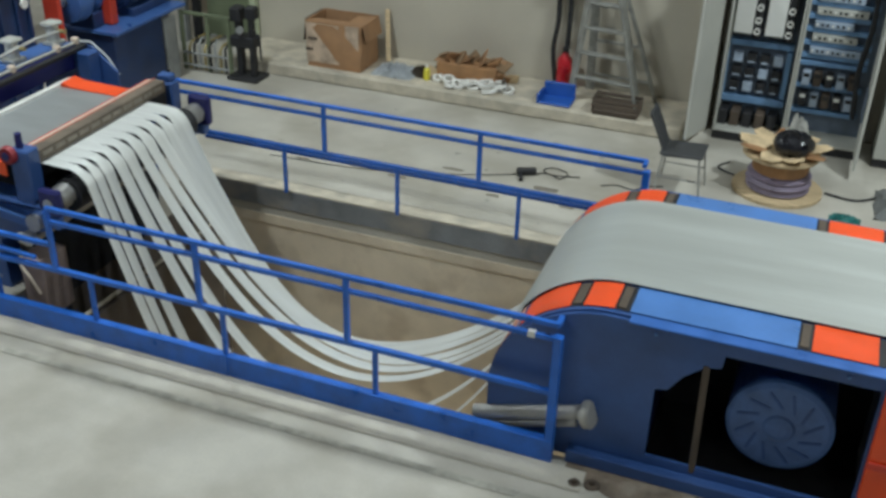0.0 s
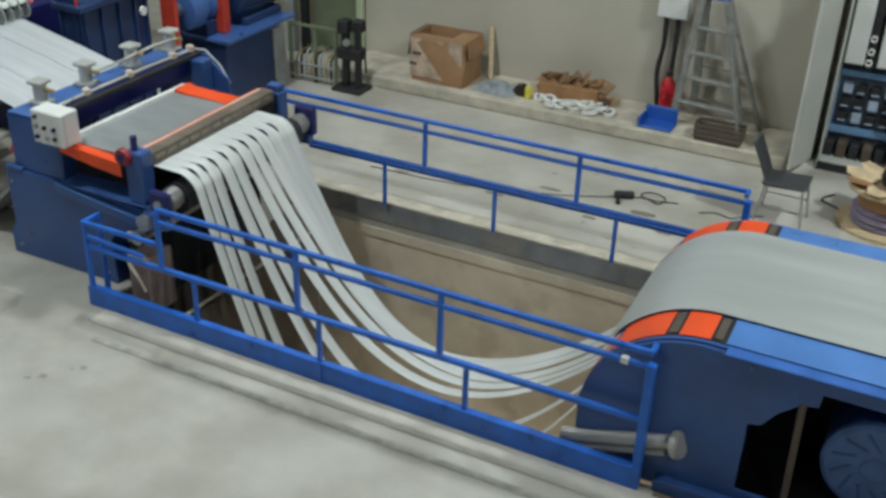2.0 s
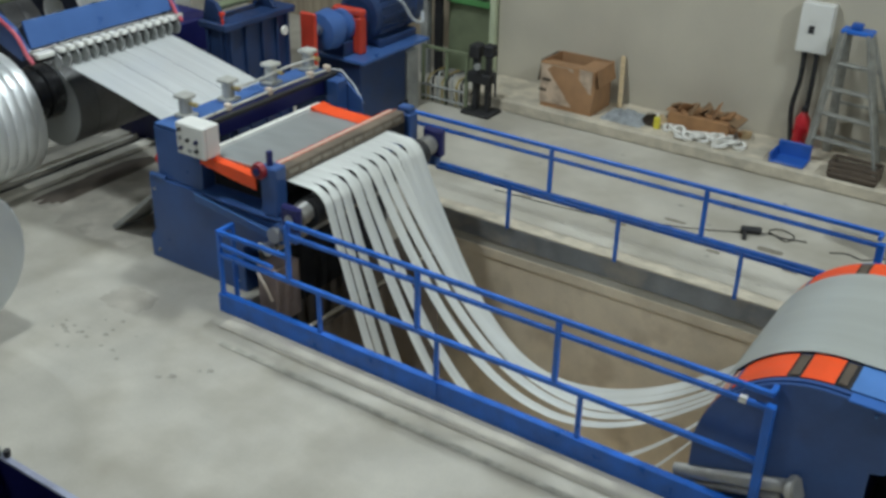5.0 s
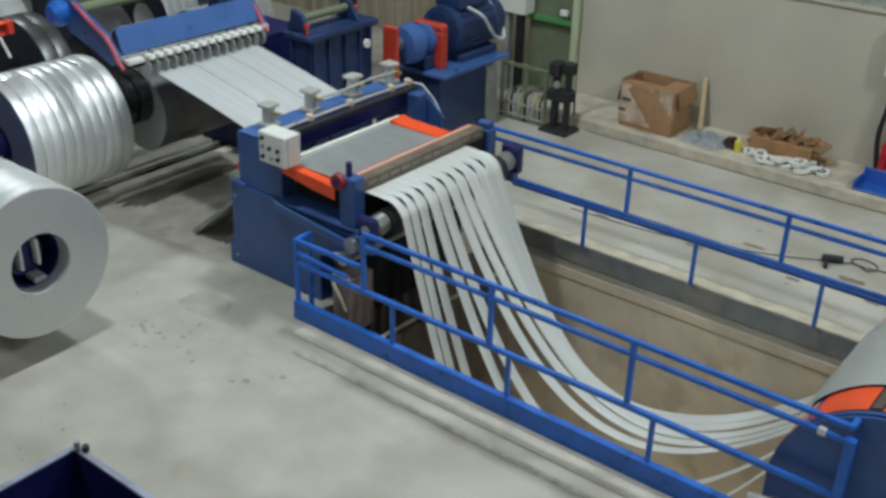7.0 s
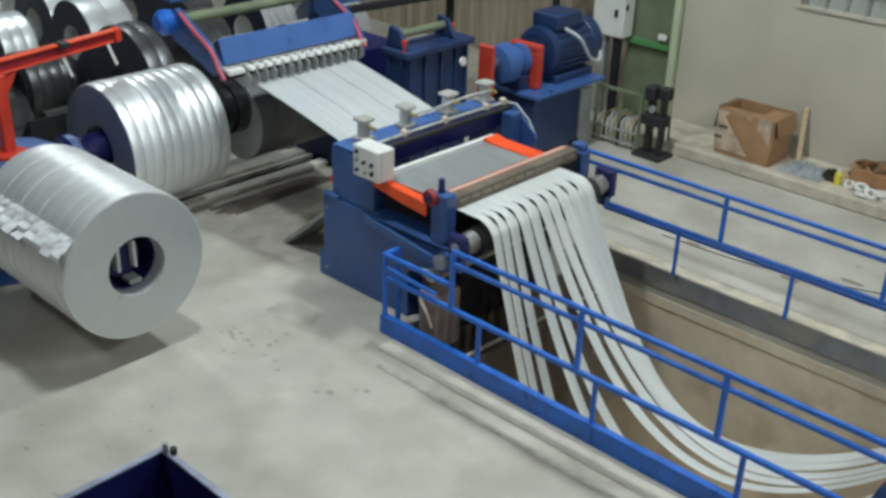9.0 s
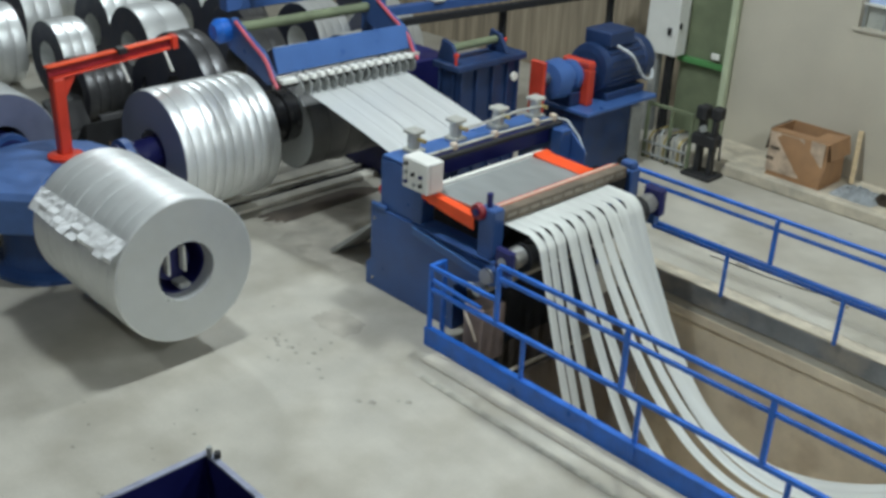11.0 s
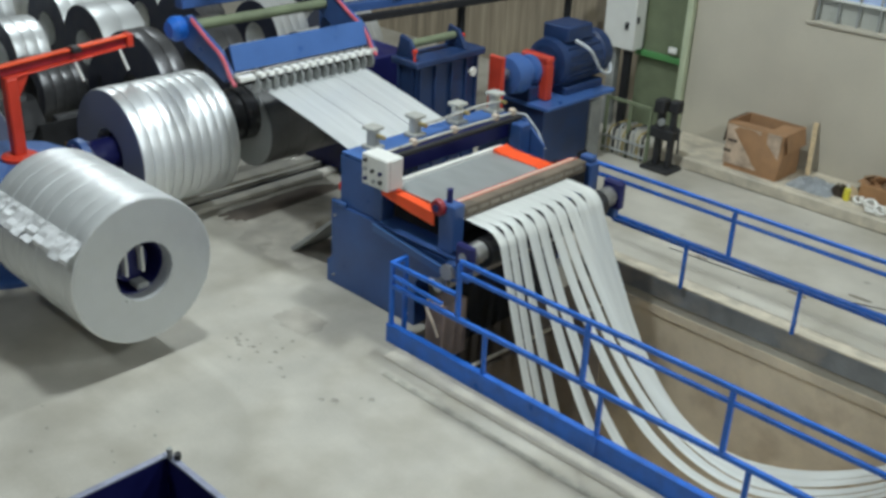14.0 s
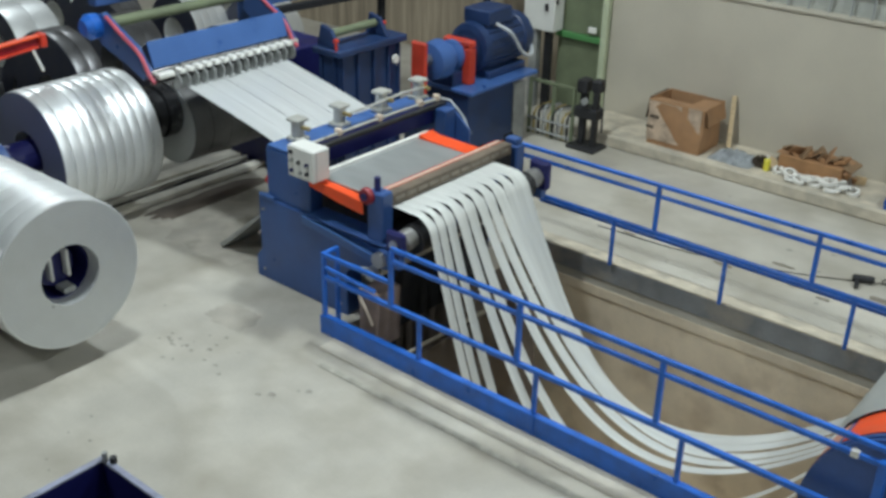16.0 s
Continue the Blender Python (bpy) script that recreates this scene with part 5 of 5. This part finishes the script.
part("cylinder", lathe([(0, 0.08), (0.02, 0.088), (0.36, 0.088), (0.43, 0.04), (0.45, 0.03)], (3.03, 6.42, PT), (0, 0, 1), 24), M_RED2, fe, "", True)
part("valve", box(3.0, 3.06, 6.38, 6.46, PT + 0.45, PT + 0.52, 0.01), M_BLACK, fe)
dp = thing("blue_tray", 3.08, 5.92, PT, "blue plastic tray lying tilted on the plinth", "tray")
part("bottom", box(2.90, 3.28, 5.78, 6.06, PT, PT + 0.03, 0.01), M_BPLASTIC, dp)
part("rim", box(2.90, 3.28, 6.04, 6.07, PT, PT + 0.20, 0.01), M_BPLASTIC, dp)
part("rim", box(2.88, 2.91, 5.78, 6.05, PT, PT + 0.12, 0.01), M_BPLASTIC, dp)
ct = thing("crate", 3.82, 5.86, PT, "dark brown slatted crate on the plinth edge", "crate")
part("bottom", box(3.56, 4.08, 5.74, 5.98, PT, PT + 0.03, 0.006), M_BROWN, ct)
for z in (0.035, 0.095, 0.155):
    part("slat", box(3.55, 4.09, 5.725, 5.74, PT + z, PT + z + 0.045, 0.006), M_BROWN, ct)
    part("slat", box(3.55, 4.09, 5.98, 5.995, PT + z, PT + z + 0.045, 0.006), M_BROWN, ct)
    for x in (3.55, 4.075):
        part("end_slat", box(x, x + 0.015, 5.742, 5.978, PT + z, PT + z + 0.045, 0.006), M_BROWN, ct)
ld = thing("step_ladder", 3.68, 6.2, PT, "worn aluminium step ladder standing open", "ladder")
LT = Vector((3.47, 6.28, 1.66))
F1, F2, B1, B2 = Vector((3.20, 6.10, PT)), Vector((4.04, 5.99, PT)), Vector((3.34, 6.52, PT)), Vector((4.16, 6.44, PT))
tops = {0: LT + Vector((-0.14, -0.05, 0)), 1: LT + Vector((0.14, -0.06, 0)), 2: LT + Vector((-0.12, 0.06, 0)), 3: LT + Vector((0.14, 0.06, 0))}
for k, f in enumerate((F1, F2, B1, B2)):
    part("stile", beam(f, tops[k], 0.10, 0.04), M_ALU, ld)
for k in range(1, 5):
    f = k / 5.2
    part("step", beam(F1.lerp(tops[0], f), F2.lerp(tops[1], f), 0.09, 0.025), M_ALU, ld)
for k in (1, 3, 5):
    part("back_rail", beam(B1.lerp(tops[2], k / 7), B2.lerp(tops[3], k / 7), 0.03, 0.03), M_ALU, ld)
part("top_cap", box(LT.x - 0.17, LT.x + 0.17, LT.y - 0.09, LT.y + 0.09, LT.z - 0.02, LT.z + 0.03, 0.01), M_RAIL, ld, "blue plastic top cap")
part("top_hook", box(LT.x - 0.08, LT.x + 0.04, LT.y - 0.05, LT.y + 0.05, LT.z + 0.03, LT.z + 0.10, 0.015), M_BPLASTIC, ld)
sb = thing("switch_box", 2.95, 6.5, 1.28, "white switch box on the wall with black hanging cables", "switch box")
part("body", box(2.78, 3.14, 6.44, 6.598, 1.29, 1.85, 0.01), M_WHITE, sb)
part("switch", box(2.90, 2.96, 6.42, 6.44, 1.52, 1.60, 0.005), M_BLACK, sb)
for k, x in enumerate((2.88, 3.02)):
    part("cable", pipe(smooth_path([(x, 6.52, 1.30), (x + 0.01, 6.50, 0.95), (x - 0.02 + 0.03 * k, 6.48, 0.6), (x + 0.04, 6.46, PT + 0.02)], 20), 0.03), M_BLACK, sb, "black cable", True)

# ---- control cabinets ----
def cabinet_shell(x0, x1, y0, y1, z1, label):
    c = thing("control_cabinet", (x0 + x1) / 2, (y0 + y1) / 2, 0, label, "control cabinet", "control cabinets")
    part("plinth", box(x0, x1, y0 + 0.01, y1, 0.0, 0.10, 0.006), M_BLACK, c)
    part("back_panel", box(x0 + 0.021, x1 - 0.021, y1 - 0.02, y1, 0.10, z1, 0), M_CABBACK, c)
    part("side_panel", box(x0, x0 + 0.02, y0, y1, 0.10, z1, 0.004), M_CABGREY, c)
    part("side_panel", box(x1 - 0.02, x1, y0, y1, 0.10, z1, 0.004), M_CABGREY, c)
    part("top_panel", box(x0, x1, y0, y1, z1 + 0.001, z1 + 0.02, 0.004), M_CABGREY, c)
    part("bottom_panel", box(x0 + 0.021, x1 - 0.021, y0, y1 - 0.021, 0.101, 0.125, 0.004), M_CABGREY, c)
    return c


YB = 6.40
c1 = cabinet_shell(4.90, 5.66, 6.0, YB, 2.15, "open grey control cabinet with white drive units")
for x0 in (4.94, 5.27):
    d = part("drive_unit", box(x0, x0 + 0.20, 6.14, YB - 0.021, 1.20, 2.0, 0.012), M_WHITE, c1, "white drive unit")
    part("vent_strip", box(x0 + 0.205, x0 + 0.29, 6.16, YB - 0.022, 1.16, 2.0, 0.006), M_BLACK, d, "black cooling strip")
    for z in (1.24, 1.36, 1.50):
        part("coil_lead", lathe([(0, 0.022), (0, 0.036), (0.03, 0.036), (0.03, 0.022)], (x0 + 0.25, 6.155, z), (0, -1, 0), 14, True), M_PLASTIC, d, "white cable loop")
part("duct", box(4.87, 5.60, 6.30, YB - 0.021, 1.02, 1.09, 0.004), M_DUCT, c1, "blue wiring duct")
part("duct", box(4.87, 5.60, 6.30, YB - 0.021, 0.36, 0.44, 0.004), M_DUCT, c1, "blue wiring duct")
part("duct", box(4.87, 4.93, 6.30, YB - 0.021, 0.46, 1.0, 0.004), M_DUCT, c1, "blue wiring duct")
part("duct", box(5.54, 5.60, 6.30, YB - 0.021, 0.46, 1.0, 0.004), M_DUCT, c1, "blue wiring duct")
for r_ in range(3):
    for k in range(4):
        x = 4.98 + 0.145 * k
        z = 0.50 + 0.165 * r_
        ctk = part("contactor", box(x, x + 0.10, 6.28, YB - 0.021, z, z + 0.11, 0.006), (M_BLACK, M_DUCT2, M_BLACK)[(k + 2 * r_) % 3], c1)
        part("terminal", box(x + 0.01, x + 0.09, 6.272, 6.279, z + 0.012, z + 0.030, 0.002), M_DUCT2, ctk)
for k in range(5):
    part("transformer", box(4.92 + 0.135 * k, 5.02 + 0.135 * k, 6.15, YB - 0.021, 0.126, 0.30, 0.01), (M_BLACK, M_BROWN)[k % 2], c1)
c2 = cabinet_shell(5.67, 6.46, 6.0, YB, 2.15, "open grey control cabinet full of breakers and terminals")
for r_ in range(7):
    z = 0.98 + 0.145 * r_
    part("duct", box(5.66, 6.38, 6.30, YB - 0.021, z, z + 0.05, 0.004), M_DUCT, c2, "blue wiring duct")
    row = part("breaker_strip", box(5.76, 6.28 - 0.06 * (r_ % 3), 6.27, YB - 0.021, z + 0.058, z + 0.135, 0.004), M_CABGREY if r_ % 2 else M_DUCT2, c2, "pale breaker strip")
    for k in range(9 - (r_ % 3)):
        part("toggle", box(5.775 + 0.053 * k, 5.80 + 0.053 * k, 6.262, 6.269, z + 0.08, z + 0.11, 0.002), M_BLACK if k % 3 else M_PLASTIC, row)
for r_ in range(2):
    for k in range(5):
        x, z = 5.74 + 0.12 * k, 0.44 + 0.24 * r_
        rel = part("relay", box(x, x + 0.085, 6.26, YB - 0.021, z, z + 0.16, 0.006), (M_BLACK, M_DUCT2, M_BROWN)[(k + r_) % 3], c2)
        part("terminal", box(x + 0.012, x + 0.073, 6.252, 6.259, z + 0.10, z + 0.14, 0.002), M_BLACK if (k + r_) % 3 else M_PLASTIC, rel)
for z in (0.35, 0.64, 0.90):
    part("duct", box(5.66, 6.38, 6.30, YB - 0.021, z, z + 0.05, 0.004), M_DUCT, c2, "blue wiring duct")
wires = part("wire_loom", pipe(smooth_path([(6.32, 6.2, 1.9), (6.34, 6.18, 1.4), (6.30, 6.2, 0.9), (6.34, 6.2, 0.4)], 20), 0.03), M_BLACK, c2, "black wire loom", True)
dr = part("door", box(6.425, 6.455, 5.42, 5.99, 0.12, 2.15, 0.006), M_CABGREY, c2, "open grey door")
part("door_pocket", box(6.405, 6.424, 5.55, 5.85, 0.6, 0.9, 0.006), M_CABBACK, dr)
dl = part("door", prism([(4.80, 5.99), (4.83, 5.99), (4.68, 5.53), (4.65, 5.53)], "z", 0.12, 2.15, 0.003), M_CABGREY, c1, "open grey door")
c3 = thing("control_cabinet", 7.2, 6.2, 0, "closed grey control cabinet beside the open ones", "control cabinet", "control cabinets")
part("body", box(6.62, 7.6, 5.90, YB, 0.1, 2.15, 0.008), M_CABGREY, c3)
part("plinth", box(6.62, 7.6, 5.92, YB, 0.0, 0.1, 0.006), M_BLACK, c3)
part("handle", box(6.68, 6.71, 5.875, 5.90, 1.0, 1.16, 0.006), M_BLACK, c3)

# ---- chair, cable drum and floor clutter ----
ch = thing("office_chair", 4.80, 4.5, 0, "black plastic shell chair on thin steel legs", "chair")
part("seat", prism([(4.58, 0.44), (4.64, 0.42), (5.0, 0.44), (5.02, 0.47), (4.64, 0.455), (4.60, 0.47)], "y", 4.31, 4.69, 0.008), M_CHAIR, ch, "dark grey seat")
part("backrest", prism([(4.60, 0.47), (4.63, 0.455), (4.56, 0.62), (4.46, 0.84), (4.43, 0.84), (4.535, 0.62)], "y", 4.34, 4.66, 0.008), M_CHAIR, ch, "dark grey backrest")
for x, y in ((4.62, 4.32), (4.98, 4.32), (4.62, 4.68), (4.98, 4.68)):
    part("leg", rod((x, y, 0.43), (x + (0.05 if x > 4.8 else -0.05), y + (0.04 if y > 4.5 else -0.04), 0.0), 0.011, 8), M_STEEL, ch, "thin chrome leg")
for y in (4.31, 4.69):
    part("stretcher", rod((4.60, y, 0.2), (5.0, y, 0.2), 0.008, 8), M_STEEL, ch)
RX, RY = 5.73, 4.92
cd = thing("cable_drum", RX, RY, 0, "wooden cable drum lying flat with torn wrapping", "cable drum")
part("lower_flange", lathe([(0, 0.45), (0.035, 0.45), (0.036, 0.02)], (RX, RY, 0.001), (0, 0, 1), 40), M_WOOD, cd, "pale wooden flange")
part("core", lathe([(0, 0.26), (0.30, 0.26)], (RX, RY, 0.036), (0, 0, 1), 32), M_DARKWOOD, cd)
part("wound_cable", lathe([(0.0, 0.29), (0.02, 0.32), (0.06, 0.30), (0.09, 0.33), (0.13, 0.30), (0.16, 0.32), (0.19, 0.27)], (RX, RY, 0.038), (0, 0, 1), 32), M_PURPLE, cd, "dusty purple cable", True)
part("wrap", lathe([(0.20, 0.275), (0.36, 0.30)], (RX, RY, 0.036), (0, 0, 1), 32), M_CARD2, cd, "brown paper wrap")
part("upper_flange", lathe([(0, 0.38), (0.035, 0.38), (0.036, 0.02)], (RX - 0.02, RY, 0.40), (0, 0, 1), 40), M_WOOD, cd, "pale wooden flange")
for k in range(9):
    a = 2 * math.pi * k / 9 + 0.2
    b = prism([(-0.15, -0.06), (0.05, -0.11), (0.20, -0.05), (0.16, 0.07), (0.0, 0.12), (-0.14, 0.05)], "z", 0.0, 0.014, 0.003)
    bmesh.ops.rotate(b, cent=(0, 0, 0), matrix=Euler((rnd.uniform(-0.2, 0.2), -0.12 + rnd.uniform(-0.15, 0.1), a)).to_matrix(), verts=b.verts)
    bmesh.ops.translate(b, vec=(RX + 0.27 * math.cos(a), RY + 0.27 * math.sin(a), 0.465), verts=b.verts)
    part("torn_flap", b, (M_FLAP, M_FLAP, M_CARD2)[k % 3], cd)
hl = thing("black_bag", RX + 0.10, RY - 0.12, 0.45, "black shiny bag dumped on the cable drum", "bag")
b = bmesh.new()
bmesh.ops.create_icosphere(b, subdivisions=3, radius=1)
for v in b.verts:
    n_ = 1 + 0.12 * math.sin(5 * v.co.x + 2) * math.cos(4 * v.co.y)
    v.co = Vector((RX + 0.08 + 0.20 * v.co.x * n_, RY - 0.13 + 0.18 * v.co.y * n_, 0.58 + 0.13 * v.co.z * n_))
part("sack", b, M_BAG, hl, "", True)
wh = heap("white_cloth", RX + 0.08, RY + 0.13, 0.46, 0.28, 0.26, 0.36, 0, M_PLASTIC, "crumpled white cloth on the cable drum", "cloth")
heap("teal_sheeting", 6.42, 4.42, 0.0, 0.30, 0.25, 0.10, 0, M_TEAL, "crumpled teal plastic sheeting on the floor", "sheeting")
heap("grey_tarp", 6.95, 4.95, 0.0, 0.55, 0.7, 0.22, 0, M_GREY, "folded grey tarpaulin on the floor", "tarpaulin")
for k, pts in enumerate((
        [(6.2, 5.0, 0.012), (6.5, 4.95, 0.012), (6.75, 5.15, 0.012), (6.9, 5.3, 0.012), (7.3, 5.35, 0.012)],
        [(3.33, 4.24, 0.012), (3.48, 4.30, 0.012), (3.62, 4.22, 0.012), (3.66, 4.38, 0.012), (3.50, 4.46, 0.012), (3.40, 4.36, 0.012), (3.54, 4.28, 0.012), (3.80, 4.34, 0.012)],
        [(4.05, 4.25, 0.008), (4.2, 4.33, 0.008), (4.36, 4.29, 0.008), (4.5, 4.42, 0.008), (4.64, 4.5, 0.008)],
        [(0.6, 3.55, 0.008), (1.6, 3.62, 0.008), (2.6, 3.9, 0.008), (3.25, 4.2, 0.008)],
        [(5.2, 5.4, 0.012), (5.1, 5.2, 0.012), (5.3, 5.05, 0.012), (5.35, 4.9, 0.012)])):
    solid("floor_cable", pipe(smooth_path(pts, 30), (0.014, 0.006, 0.006, 0.005, 0.010)[k]), M_BLACK, "black cable trailing over the concrete floor", "cable", "floor cables", smooth=True)
tl = thing("hand_tool", 3.25, 4.18, 0, "black power tool lying on the floor", "power tool")
part("body", rod((3.17, 4.16, 0.045), (3.36, 4.24, 0.045), 0.04, 14, bev=0.01), M_BLACK, tl)
part("handle", beam((3.22, 4.15, 0.03), (3.26, 4.02, 0.02), 0.04, 0.035), M_BLACK, tl)

# ---- scrap bin ----
BX0, BX1, BY0, BY1, BZ = 1.04, 2.4, -4.25, -2.87, 0.80
bn = thing("scrap_bin", 1.72, -3.5, 0, "dark navy open steel scrap bin with a worn rim", "bin")
for a in ((BX0, BX1, BY1 - 0.02, BY1), (BX0, BX1, BY0, BY0 + 0.02), (BX0, BX0 + 0.02, BY0 + 0.021, BY1 - 0.021), (BX1 - 0.02, BX1, BY0 + 0.021, BY1 - 0.021)):
    part("side", box(a[0], a[1], a[2], a[3], 0.06, BZ, 0.003), M_NAVY, bn)
part("bottom", box(BX0 + 0.021, BX1 - 0.021, BY0 + 0.021, BY1 - 0.021, 0.06, 0.08, 0), M_NAVY, bn)
for a in ((BX0 - 0.015, BX1 + 0.015, BY1 - 0.03, BY1 + 0.015), (BX0 - 0.015, BX1 + 0.015, BY0 - 0.015, BY0 + 0.03), (BX0 - 0.015, BX0 + 0.03, BY0 + 0.031, BY1 - 0.031), (BX1 - 0.03, BX1 + 0.015, BY0 + 0.031, BY1 - 0.031)):
    part("rim", box(a[0], a[1], a[2], a[3], BZ + 0.001, BZ + 0.02, 0.004), M_RIM, bn, "worn pale rim")
for a in ((BX0, BY0), (BX1 - 0.1, BY0), (BX0, BY1 - 0.1), (BX1 - 0.1, BY1 - 0.1)):
    part("foot", box(a[0], a[0] + 0.1, a[1], a[1] + 0.1, 0.0, 0.06, 0.004), M_NAVY, bn)
part("latch", rod((BX0 + 0.06, BY1 - 0.02, BZ + 0.02), (BX0 + 0.06, BY1 - 0.02, BZ + 0.09), 0.018, 10), M_GREY, bn, "steel latch pin")
part("latch", rod((BX0 + 0.10, BY1 + 0.01, BZ + 0.02), (BX0 + 0.10, BY1 + 0.01, BZ + 0.06), 0.022, 10), M_BLACK, bn)

# dark spots and stains on the near floor
rs = random.Random(21)
SPOTS = [(0.57, -0.75, 0.035), (0.50, -0.80, 0.02), (0.38, -0.98, 0.04), (0.30, -1.05, 0.03), (0.42, -1.0, 0.02)] + [(-0.75 + rs.gauss(0, 0.28), -1.0 + rs.gauss(0, 0.16), rs.uniform(0.008, 0.03)) for _ in range(22)]
SPOTS += [(-0.3 + rs.gauss(0, 0.5), -2.5 + rs.gauss(0, 0.4), rs.uniform(0.01, 0.03)) for _ in range(14)]
SPOTS += [(rs.uniform(0.2, 4.6), rs.uniform(3.2, 5.4), rs.uniform(0.012, 0.04)) for _ in range(26)]
b = bmesh.new()
for x, y, r in SPOTS:
    ring = [b.verts.new((x + r * rs.uniform(0.6, 1.3) * math.cos(2 * math.pi * k / 10), y + 0.8 * r * rs.uniform(0.6, 1.3) * math.sin(2 * math.pi * k / 10), 0.0015)) for k in range(10)]
    b.faces.new(ring)
solid("oil_spots", b, M_STAIN, "small dark oil spots on the concrete floor", "oil spots", kind="stuff", origin=(0, 0, 0))


def motions():
    """Everything in the hall stands still; only the camera moves."""


motions()
